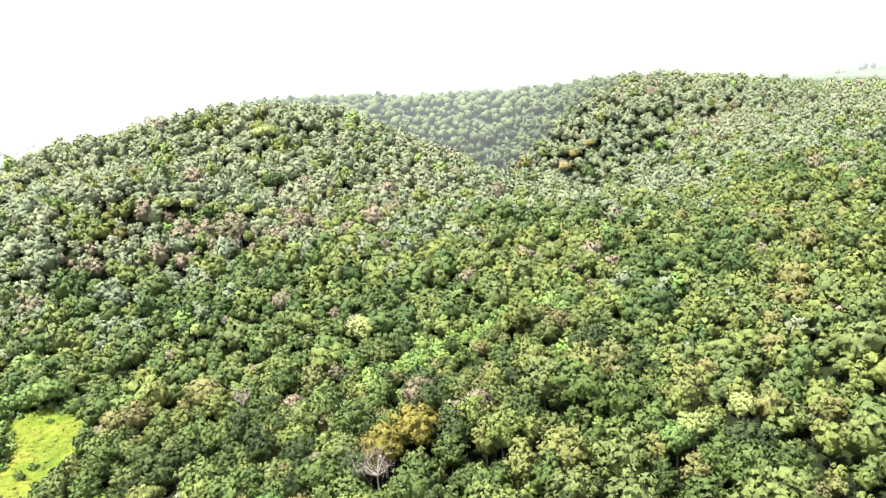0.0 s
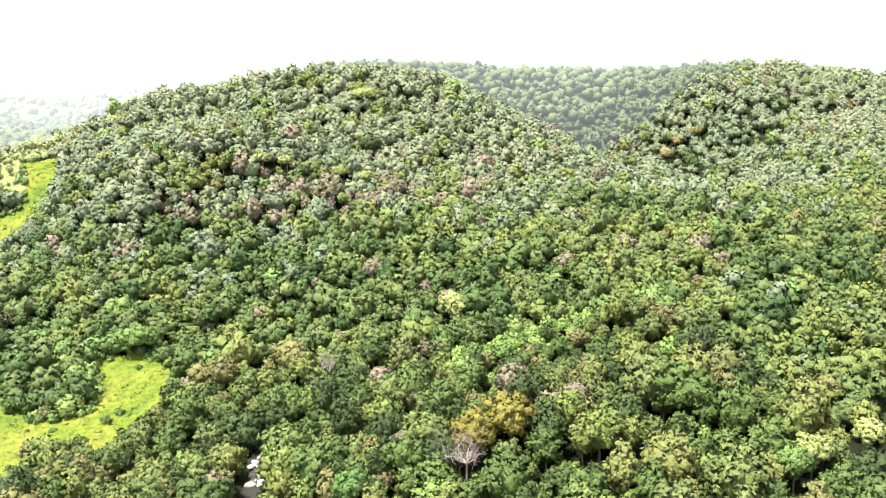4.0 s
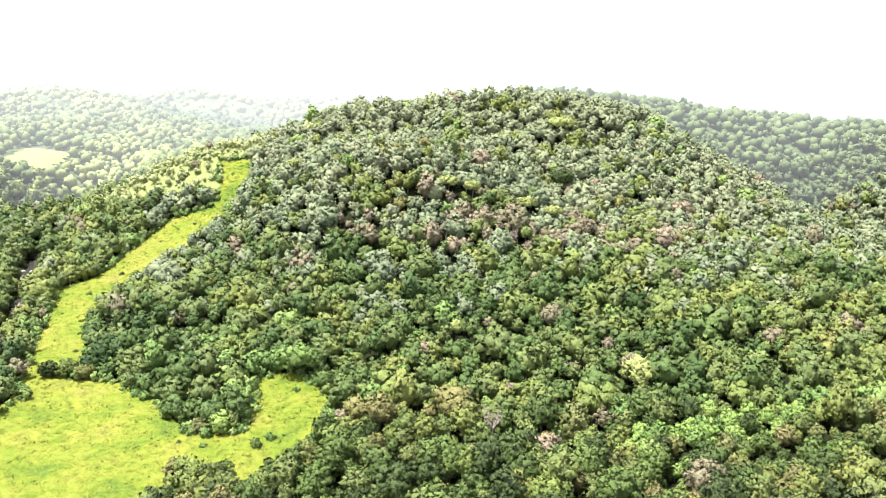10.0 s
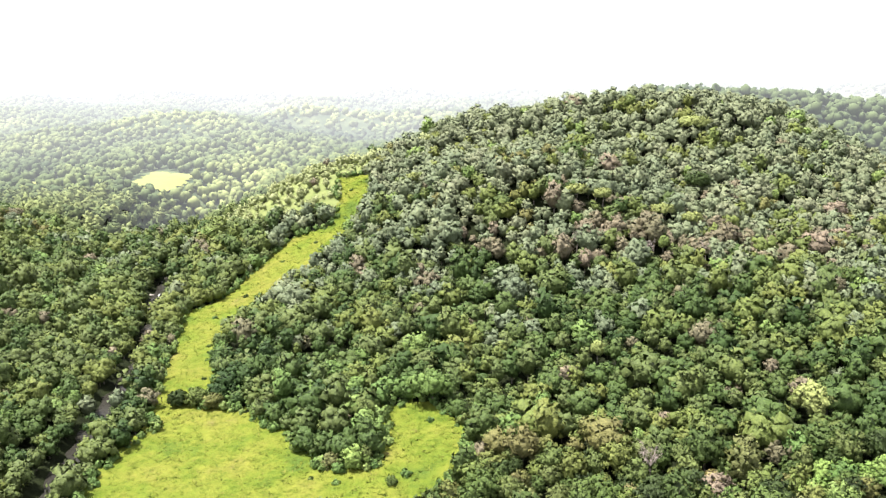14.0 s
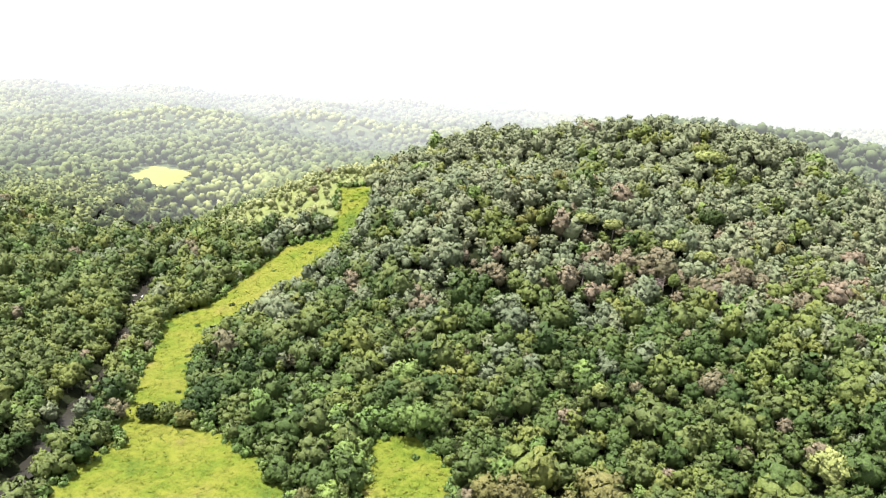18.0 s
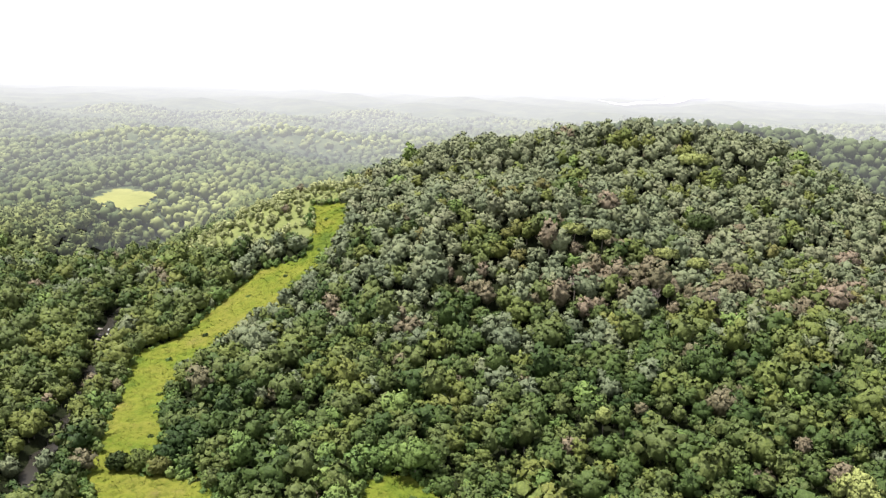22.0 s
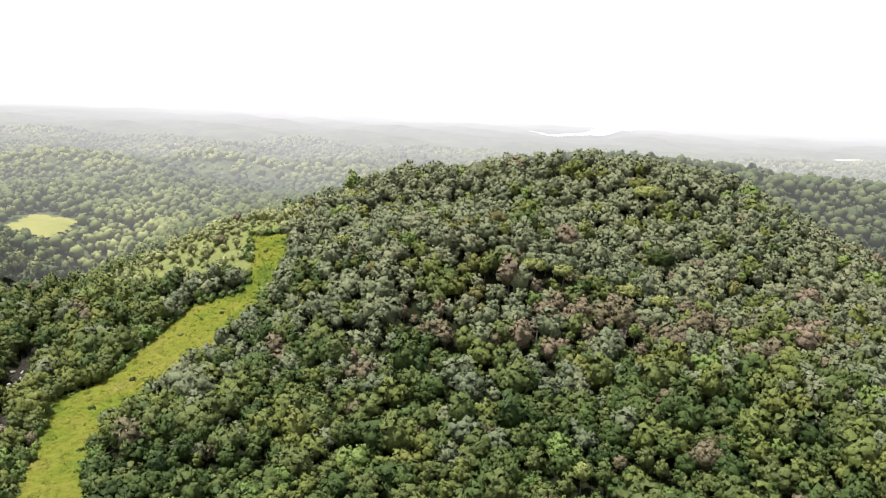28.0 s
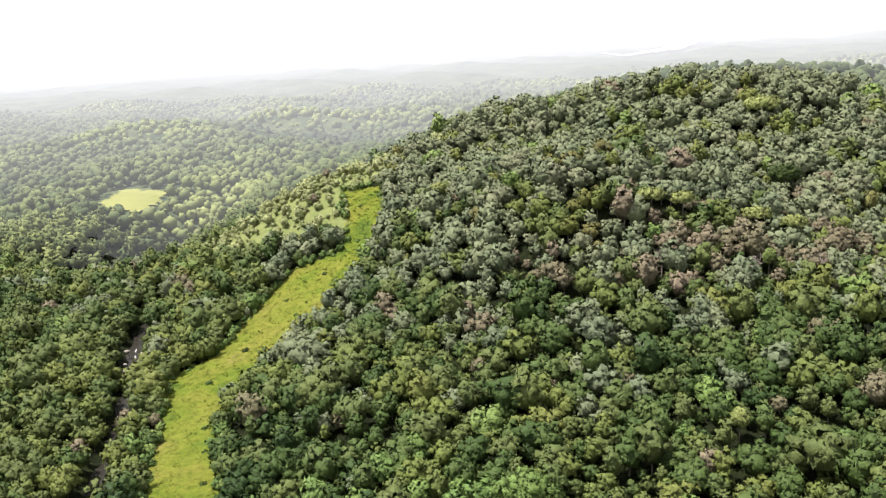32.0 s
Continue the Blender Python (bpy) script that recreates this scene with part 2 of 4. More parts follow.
mat, n, l, bsdf = material("river_water")
bsdf.inputs["Base Color"].default_value = (0.020, 0.019, 0.015, 1)
bsdf.inputs["Roughness"].default_value = 0.25
bsdf.inputs["Specular IOR Level"].default_value = 0.06
bump = n.new("ShaderNodeBump")
bump.inputs["Strength"].default_value = 0.3
bump.inputs["Distance"].default_value = 0.2
l.new(noise_node(n, l, 0.9, 4).outputs["Fac"], bump.inputs["Height"])
l.new(bump.outputs[0], bsdf.inputs["Normal"])
MAT["water"] = mat

# ---- the lie of the land ----
# hills: middle (x, y), half widths along x and y, height
HILLS = [
    (55, 515, 89, 73, 60.6),          # the dome
    (-83, 514, 48, 90, 29.7),
    (55, 722, 145, 110, 56.7),        # the hill behind it
    (348, 589, 111, 75, 29.4),
    (574, 654, 259, 302, 27.8),
    (-154, 471, 32, 33, 24.0),        # the sapling slope
    (-455, 988, 83, 47, 33.6),
    (-390, 398, 63, 66, 38.9),        # across the river
    (-300, 212, 52, 96, 31.4),
    (121, 164, 75, 96, 10.3),
    (302, 252, 80, 102, 19.5),
    (-24, 400, 47, 30, 30.1),
    (-318, 1112, 68, 30, 30.0),
    (-39, 324, 51, 52, 8.4),
    (95, 320, 77, 51, 13.1),
    (-109, 490, 49, 35, 1.8),
    (-703, 958, 119, 79, 4.9),
    (-130, 1170, 75, 74, 21.7),
    (255, 500, 36, 95, -30.7),        # the hollow between dome and eastern hill
    (222, 589, 62, 48, -39.9),
    (260, 717, 99, 75, 20.5),
    (418, 526, 85, 92, 8.4),
    (-861, 1289, 156, 90, 16.0),
    (-279, 591, 24, 60, -48.6),       # the river's gorge
    (-385, 835, 75, 70, 16.0),        # the far pasture's slope
]
FIELD = [(-99, 166), (-120, 180), (-125, 214), (-123, 240), (-116, 247), (-107, 246), (-87, 230), (-71, 211), (-53, 209), (-51, 222),
         (-57, 243), (-47, 245), (-35, 231), (-34, 214), (-40, 196), (-47, 187), (-59, 189), (-66, 180), (-63, 150), (-80, 140)]
STRIP = [(-122, 230), (-129, 244), (-135, 262), (-144, 287), (-153, 316), (-159, 336), (-151, 352), (-148, 372), (-144, 398), (-139, 413),
         (-120, 413), (-116, 422), (-120, 441), (-125, 457), (-110, 457), (-105, 424), (-108, 405), (-115, 389), (-119, 374),
         (-122, 359), (-133, 340), (-137, 319), (-133, 297), (-127, 280), (-120, 264), (-117, 248)]
FAR_FIELD = [(-362, 668), (-371, 692), (-377, 728), (-378, 752), (-347, 738), (-320, 724), (-321, 692), (-324, 658), (-345, 665)]
FAR_FIELD_2 = [(-471, 681), (-468, 726), (-434, 699)]
YOUNG = [(-198, 452), (-172, 430), (-150, 432), (-136, 429), (-121, 424), (-116, 440), (-124, 457), (-108, 462), (-98, 490), (-80, 515), (-90, 540), (-150, 525), (-188, 500), (-206, 478)]
RIVER = [(40, 205, 0.2), (10, 204, 0.3), (-9, 196, 1.2), (-8, 180, 1.8), (-8, 166, 2.0), (-14, 150, 1.4), (-40, 128, 1.2), (-85, 118, 1.4), (-118, 135, 1.8), (-129, 172, 2.3),
         (-136, 200, 2.3), (-143, 227, 2.2), (-149, 253, 2.0), (-157, 282, 1.7), (-164, 302, 1.4), (-177, 340, 1.5), (-186, 360, 2.3), (-195, 384, 2.1),
         (-203, 412, 1.2), (-212, 455, 0.7), (-234, 528, 0.6), (-258, 590, 0.5)]


def inside(px, py, poly):
    """Whether points (arrays) lie in a polygon."""
    hit = np.zeros(np.shape(px), bool)
    for (x0, y0), (x1, y1) in zip(poly, poly[1:] + poly[:1]):
        cross = (y0 > py) != (y1 > py)
        hit ^= cross & (px < (x1 - x0) * (py - y0) / (y1 - y0 + 1e-9) + x0)
    return hit


def river_gap(px, py):
    """Distance to the river's middle line less its half width there."""
    best = np.full(np.shape(px), 1e6)
    for (x0, y0, w0), (x1, y1, w1) in zip(RIVER, RIVER[1:]):
        dx, dy = x1 - x0, y1 - y0
        s = np.clip(((px - x0) * dx + (py - y0) * dy) / (dx * dx + dy * dy), 0, 1)
        best = np.minimum(best, np.hypot(px - x0 - s * dx, py - y0 - s * dy) - (w0 + s * (w1 - w0)))
    return best


def ground(px, py):
    """Height of the land."""
    px, py = np.asarray(px, float), np.asarray(py, float)
    z = sum(a * np.exp(-0.5 * (((px - cx) / sx) ** 2 + ((py - cy) / sy) ** 2)) for cx, cy, sx, sy, a in HILLS)
    z = z + 1.2 * np.sin(px / 19 + 1.3 * np.sin(py / 31)) * np.sin(py / 23 + 0.7)
    z = z + np.interp(py, (1100, 3000, 4600), (0, 62, 135))
    z = z + np.interp(py, (600, 900, 2200, 3600), (0, 6, 10, 0)) * (np.sin(px / 88 + 1.9 * np.sin(py / 120)) * np.sin(py / 74 + 1.4 * np.sin(px / 130)) + 0.5 * np.sin(px / 43 + py / 61))
    bank = np.clip(river_gap(px, py) / 14, 0, 1)
    low = np.minimum(z, 2.0 + np.clip((py - 450) * 0.01, 0, 6))
    return low * (1 - bank) + z * bank - 3.0 * np.clip(1 - river_gap(px, py) / 3.5, 0, 1)


def link_mesh(name, verts, faces, mats, parent=None, tones=None, smooth=False, slots=None, normals=None):
    """One mesh object from arrays: faces all of one size (m, k), or a list of such arrays."""
    me = bpy.data.meshes.new(name)
    groups = faces if isinstance(faces, list) else [faces]
    groups = [np.asarray(f, np.int32) for f in groups if len(f)]
    sizes = np.concatenate([np.full(len(f), f.shape[1], np.int32) for f in groups])
    loops = np.concatenate([f.ravel() for f in groups])
    me.vertices.add(len(verts))
    me.vertices.foreach_set("co", np.asarray(verts, np.float32).ravel())
    me.loops.add(len(loops))
    me.loops.foreach_set("vertex_index", loops)
    me.polygons.add(len(sizes))
    me.polygons.foreach_set("loop_start", np.concatenate([[0], np.cumsum(sizes)[:-1]]).astype(np.int32))
    me.polygons.foreach_set("loop_total", sizes)
    for m in mats:
        me.materials.append(m)
    if slots is not None:
        me.polygons.foreach_set("material_index", np.asarray(slots, np.int32))
    if tones is not None:
        me.attributes.new("tone", "FLOAT", "POINT").data.foreach_set("value", np.asarray(tones, np.float32))
    me.update(calc_edges=True)
    me.shade_smooth() if smooth or normals is not None else me.shade_flat()
    if normals is not None:
        me.attributes.new("custom_normal", "FLOAT_VECTOR", "POINT").data.foreach_set("vector", np.asarray(normals, np.float32).ravel())
    ob = new(name, me)
    if parent:
        ob.parent = parent
    return ob


# the ground, one sheet to the horizon
gx = np.concatenate([np.linspace(-4600, -700, 26)[:-1], np.linspace(-700, -340, 25)[:-1], np.arange(-340, 320, 4.0), np.linspace(320, 700, 27), np.linspace(700, 4600, 26)[1:]])
gy = np.concatenate([np.linspace(-2500, 40, 14)[:-1], np.arange(40, 560, 4.0), np.linspace(560, 1200, 50), np.linspace(1200, 4700, 40)[1:]])
GX, GY = np.meshgrid(gx, gy)
gv = np.stack([GX, GY, ground(GX, GY) - np.interp(GY, (584, 640, 1000), (0, 3, 16))], -1).reshape(-1, 3)
nx = len(gx)
gi = (np.arange(len(gy) - 1)[:, None] * nx + np.arange(nx - 1)).ravel()
gf = np.stack([gi, gi + 1, gi + nx + 1, gi + nx], 1)
tagged(link_mesh("ground", gv, gf, [MAT["floor"]], smooth=True), "forest floor of soil and litter over hills and valley, canopy shade painted in", "ground", kind="structure")


def sheet(name, poly, step, mat, lift, label, ragged=2.0):
    """Ground cover over a polygon, a little above the land, with a ragged edge."""
    xs = np.arange(min(p[0] for p in poly) - 6, max(p[0] for p in poly) + 6, step)
    ys = np.arange(min(p[1] for p in poly) - 6, max(p[1] for p in poly) + 6, step)
    X, Y = np.meshgrid(xs, ys)
    sx = X + ragged * np.sin(Y * 0.9 + 2 * np.sin(X * 0.5))
    sy = Y + ragged * np.sin(X * 1.1 + 2 * np.sin(Y * 0.6))
    keep = inside(sx, sy, poly)
    tuft = 0.25 * np.sin(X * 2.1 + 3 * np.sin(Y * 1.3)) * np.sin(Y * 1.9 + X)
    v = np.stack([X, Y, ground(X, Y) + lift + tuft * (step < 4)], -1).reshape(-1, 3)
    k = len(xs)
    i = (np.arange(len(ys) - 1)[:, None] * k + np.arange(k - 1))
    ok = keep[:-1, :-1] & keep[1:, :-1] & keep[:-1, 1:] & keep[1:, 1:]
    i = i[ok]
    f = np.stack([i, i + 1, i + k + 1, i + k], 1)
    used, inv = np.unique(f, return_inverse=True)
    return tagged(link_mesh(name, v[used], inv.reshape(f.shape), [mat], smooth=True), label, "grassland", kind="structure")


def grown(poly, by):
    """The polygon, moved outwards."""
    area = sum(x0 * y1 - x1 * y0 for (x0, y0), (x1, y1) in zip(poly, poly[1:] + poly[:1]))
    out = []
    for (xa, ya), (x, y), (xb, yb) in zip(poly[-1:] + poly[:-1], poly, poly[1:] + poly[:1]):
        dx, dy = xb - xa, yb - ya
        d = math.hypot(dx, dy) * (1 if area > 0 else -1)
        out.append((x + by * dy / d, y - by * dx / d))
    return out


sheet("ground_meadow", grown(FIELD, 5), 1.0, MAT["grass"], 0.6, "open meadow of tall yellow-green grass")
sheet("ground_strip", grown(STRIP, 3.5), 1.0, MAT["grass"], 0.6, "cleared grassy strip climbing the hillside", 1.2)
sheet("ground_sapling_slope", YOUNG, 2.0, MAT["slope_grass"], 0.5, "grassy slope thinly grown with saplings", 2.0)
sheet("ground_far_meadow", FAR_FIELD, 2.5, MAT["hazed_far_grass"], 1.6, "far hillside pasture, yellow-green, paled by painted haze", 4.0)
sheet("ground_far_pasture", FAR_FIELD_2, 2.5, MAT["hazed_far_grass"], 1.6, "small far pasture, yellow-green, paled by painted haze", 4.0)

# the river
rv = []
pts = []
for (x0, y0, w0), (x1, y1, w1) in zip(RIVER, RIVER[1:]):
    for s in np.linspace(0, 1, 8, endpoint=False):
        pts.append((x0 + s * (x1 - x0), y0 + s * (y1 - y0), w0 + s * (w1 - w0)))
pts = np.array(pts)
pts[2:-2] = (pts[:-4] + pts[1:-3] + pts[2:-2] + pts[3:-1] + pts[4:]) / 5
along = np.arange(len(pts))
pts[:, 0] += 0.8 * np.sin(along * 0.9) + 0.5 * np.sin(along * 2.3 + 1)
pts[:, 2] *= 1 + 0.3 * np.sin(along * 1.7)
d = np.gradient(pts[:, :2], axis=0)
d /= np.linalg.norm(d, axis=1, keepdims=True)
side = np.stack([-d[:, 1], d[:, 0]], 1) * (pts[:, 2:] + 0.5)
level = np.array([float(ground(p[0], p[1])) for p in pts]) + 1.6
for k in (-1, 1):
    rv.append(np.c_[pts[:, :2] + k * side, level])
m = len(pts)
ri = np.arange(m - 1)
tagged(link_mesh("water_river", np.concatenate(rv), np.stack([ri, ri + 1, ri + 1 + m, ri + m], 1), [MAT["water"]], smooth=True),
       "shallow river winding through the wooded valley", "river", kind="structure")

# ---- trees ----
bm = bmesh.new()
bmesh.ops.create_icosphere(bm, subdivisions=1, radius=1)
ICO_V = np.array([v.co[:] for v in bm.verts])
ICO_F = np.array([[v.index for v in f.verts] for f in bm.faces])
bm.free()
bm = bmesh.new()
bmesh.ops.create_icosphere(bm, subdivisions=2, radius=1)
ICO2_V = np.array([v.co[:] for v in bm.verts])
ICO2_F = np.array([[v.index for v in f.verts] for f in bm.faces])
bm.free()


OCT_V = np.array([(1, 0, 0), (-1, 0, 0), (0, 1, 0), (0, -1, 0), (0, 0, 1), (0, 0, -1)], float)
OCT_F = np.array([(0, 2, 4), (2, 1, 4), (1, 3, 4), (3, 0, 4), (2, 0, 5), (1, 2, 5), (3, 1, 5), (0, 3, 5)])


def crown_arrays(rng, wide, high, lobes, leaves, flat=0.0, spray=0.42, solid=0.74, plain=False):
    """A crown about its foot: a core, boughs round it, and sprays of leaves that cover each bough. Triangles.
    plain: a lighter core and no boughs underneath, for trees seen from farther off."""
    V, F, N = [], [], []
    count = 0
    mid = np.array([0, 0, high * 0.5])
    squash = rng.uniform(0.8, 1.2, 2)
    boughs = [(mid * 0.9, wide * 0.74, high / wide * 0.5)]
    for k in range(lobes):
        up = 1 - (1.35 if plain else 1.75) * ((k + 0.5) / lobes) ** (1 + 0.35 * flat)
        a = 2.399963 * (k + 1) + rng.uniform(-0.5, 0.5)
        ring = (1 - min(abs(up), 1) ** (2 + 2 * flat)) ** 0.5
        far = rng.uniform(0.5, 0.74) if plain else rng.uniform(0.54, 0.82)
        c = mid + np.array([np.cos(a) * ring * wide * far * squash[0], np.sin(a) * ring * wide * far * squash[1], up * high * 0.5 * (far + 0.06)])
        boughs.append((c, wide * (rng.uniform(0.2, 0.33) if plain else rng.uniform(0.18, 0.34)) * (19 / max(lobes, 10)) ** 0.25, rng.uniform(0.65, 0.95)))
    for k, (c, r, sq) in enumerate(boughs):
        base_v, base_f = (OCT_V, OCT_F) if k else (ICO_V, ICO_F) if plain else (ICO2_V, ICO2_F)
        base_v = base_v @ np.linalg.qr(rng.normal(size=(3, 3)))[0]
        v = base_v * (1 + rng.uniform(-0.2, 0.2, (len(base_v), 1)) * (1 if k else 0.6)) * r * ((solid if k else 0.84 if plain else 0.80) if leaves else 1.05) * np.array([1, 1, sq])
        V.append(v + c)
        N.append(base_v * (0.7 if plain else 0.9) + 0.9 * (c - mid) / wide)
        F.append(base_f + count)
        count += len(v)
        if leaves:
            m = max(4, int(leaves * (r / (0.265 * wide)) ** (1.5 if k else 1.3)))
            n = rng.normal(size=(m, 3))
            n[:, 2] = np.abs(n[:, 2]) - 0.35
            n /= np.linalg.norm(n, axis=1, keepdims=True)
            p = c + n * r * rng.uniform(solid - 0.02, 1.2, (m, 1)) * np.array([1, 1, 0.9 if k else sq])
            face = n + rng.normal(size=n.shape) * 0.45
            u = np.cross(face, rng.normal(size=n.shape))
            u /= np.linalg.norm(u, axis=1, keepdims=True)
            w = np.cross(u, face)
            w /= np.linalg.norm(w, axis=1, keepdims=True)
            s = rng.uniform(0.55, 1.3, (m, 1)) * spray
            corners = [p + u * s, p - u * s * 0.5 + w * s * 0.9 - n * s * 0.2, p - u * s * 0.6 - w * s * 0.85 - n * s * 0.3]
            V.append(np.concatenate(corners))
            lean = 0.62 if plain else 0.85
            N.append(np.tile(lean * n + (1.95 - lean) * (p - mid * 0.9) / wide + rng.normal(size=n.shape) * 0.16, (len(corners), 1)))
            i = np.arange(m) + count
            F.append(np.stack([i, i + m, i + 2 * m], 1))
            count += len(corners) * m
    V, F, N = np.concatenate(V), np.concatenate(F), np.concatenate(N)
    face = np.cross(V[F[:, 1]] - V[F[:, 0]], V[F[:, 2]] - V[F[:, 0]])
    turned = (face * N[F].sum(1)).sum(1) < 0
    F[turned] = F[turned][:, ::-1]
    return V, F, N / np.linalg.norm(N, axis=1, keepdims=True)


def tube(a, b, ra, rb, sides, start):
    a, b = np.asarray(a, float), np.asarray(b, float)
    d = b - a
    u = np.cross(d, (0.3, 1, 0.2))
    u /= np.linalg.norm(u)
    w = np.cross(d, u)
    w /= np.linalg.norm(w)
    t = np.linspace(0, 2 * np.pi, sides, endpoint=False)[:, None]
    ring = np.cos(t) * u + np.sin(t) * w
    i = np.arange(sides)
    j = (i + 1) % sides
    return np.concatenate([a + ra * ring, b + rb * ring]), np.stack([i, j, j + sides, i + sides], 1) + start


def trunk_arrays(rng, height, girth, limbs, spread, twigs=0):
    """A tapered, slightly leaning trunk and the limbs that reach into the crown: vertices and faces of each."""
    pieces = []

    def add(a, b, ra, rb, sides):
        V, F = pieces[-1]
        v, f = tube(a, b, ra, rb, sides, sum(len(q) for q in V))
        V.append(v)
        F.append(f)
    lean = rng.uniform(-0.06, 0.06, 2) * height
    knee = np.array([lean[0] * 0.4, lean[1] * 0.4, height * 0.5])
    fork = np.array([lean[0], lean[1], height * 0.72])
    pieces.append(([], []))
    add((0, 0, -0.6), knee, girth, girth * 0.75, 7)
    add(knee, fork, girth * 0.75, girth * 0.6, 7)
    for k in range(limbs):
        pieces.append(([], []))
        a = 2.4 * k + rng.uniform(-0.4, 0.4)
        reach = spread * rng.uniform(0.45, 1.1)
        tip = fork + np.array([np.cos(a) * reach, np.sin(a) * reach, height * rng.uniform(0.16, 0.5)])
        mid = (fork + tip) / 2 + rng.normal(size=3) * 0.04 * height
        add(fork, mid, girth * 0.45, girth * 0.3, 5)
        add(mid, tip, girth * 0.3, girth * 0.12, 5)
        for _ in range(twigs):
            s = mid + (tip - mid) * rng.uniform(0, 1)
            e = s + rng.normal(size=3) * spread * 0.28 + np.array([0, 0, spread * 0.25])
            add(s, e, girth * 0.16, girth * 0.05, 4)
            for _ in range(2):
                add(s + (e - s) * 0.6, e + rng.normal(size=3) * spread * 0.2, girth * 0.08, girth * 0.03, 3)
    return [(np.concatenate(V), [f for f in F]) for V, F in pieces]


def joined(pieces):
    """The pieces as one list of vertices and faces."""
    V, F, count = [], [], 0
    for v, f in pieces:
        V.append(v)
        F += [q + count for q in f]
        count += len(v)
    return np.concatenate(V), F


def make_tree(name, seed, wide, high, stem, leaf, label, lobes=30, leaves=24, bark="bark", flat=0.0):
    rng = np.random.default_rng(seed)
    root = new(name)
    tv, tf = joined(trunk_arrays(rng, stem + high * 0.6, 0.04 * wide + 0.08, 4, wide * 0.45))
    link_mesh("trunk", tv, tf, [MAT[bark]], root, smooth=True)
    cv, cf, cn = crown_arrays(rng, wide, high, lobes, leaves, flat, 0.36)
    link_mesh("crown", cv + (0, 0, stem), cf, [MAT[leaf]], root, normals=cn)
    return tagged(root, label, "tree")


def bare_tree(name, seed, wide, height, label):
    rng = np.random.default_rng(seed)
    root = new(name)
    for k, (tv, tf) in enumerate(trunk_arrays(rng, height * 0.72, 0.3, 9, wide, 9)):
        link_mesh("limb" if k else "trunk", tv, tf, [MAT["pale_bark"]], root, smooth=True)
    return tagged(root, label, "tree")


def plant(ob, x, y, scale=1.0, turn=0.0, sink=0.3):
    ob.matrix_basis = Matrix.Translation((x, y, float(ground(x, y)) - sink)) @ Matrix.Rotation(turn, 4, "Z") @ Matrix.Scale(scale, 4)
    return ob


# kinds of tree: name, crown half width, crown height, clear stem, label
KINDS = [
    ("broadleaf_tree", 3.9, 8.2, 1.4, "leafy broadleaf tree with a rounded green crown in the wood"),
    ("spreading_tree", 4.9, 7.8, 1.6, "spreading broadleaf tree with a wide, low green crown"),
    ("tall_tree", 3.3, 9.8, 1.4, "tall narrow-crowned broadleaf tree in the wood"),
    ("understorey_tree", 3.2, 6.6, 0.6, "smaller bushy green tree filling the canopy"),
]
# trees that stand out: x, y, kind, crown half width, crown height, clear stem, leaf, flatness, label
SPECIAL = [
    (41.5, 147.5, "ochre_tree", 6.6, 10, 4, "orange_thing", 0.3, "large tree with a dense ochre-yellow crown"),
    (50.5, 149, "ochre_tree", 7.4, 11, 4.2, "orange_thing", 0.3, "large tree with a dense ochre-yellow crown"),
    (63, 155, "reddish_tree", 4.6, 8.0, 2.6, "rosy_thing", 0.0, "tree with a thin reddish-grey crown beside the ochre trees"),
    (70, 158, "reddish_tree", 4.2, 7.5, 2.6, "rosy_thing", 0.0, "tree with a thin reddish-grey crown beside the ochre trees"),
    (56, 232, "pale_tree", 5.6, 9.0, 2.5, "yellow_thing", 0.0, "tall tree with a pale yellow-green crown above its neighbours"),
    (27, 205, "yellow_tree", 2.6, 5.5, 6, "cream_thing", 0.0, "small tree topped with yellow blossom"),
    (99, 112, "bright_tree", 4.6, 7.0, 5, "fresh_thing", 0.0, "bright fresh-green tree with a loose crown"),
    (106, 116, "bright_tree", 4.2, 6.0, 5, "yellow_thing", 0.0, "bright yellow-green tree with a loose crown"),
    (12, 138, "bright_tree", 5.0, 7.0, 5, "fresh_thing", 0.0, "round, bright green tree by the river"),
    (121, 118, "bright_tree", 3.6, 6.5, 5, "yellow_thing", 0.0, "yellow-green tree standing in darker wood"),
]
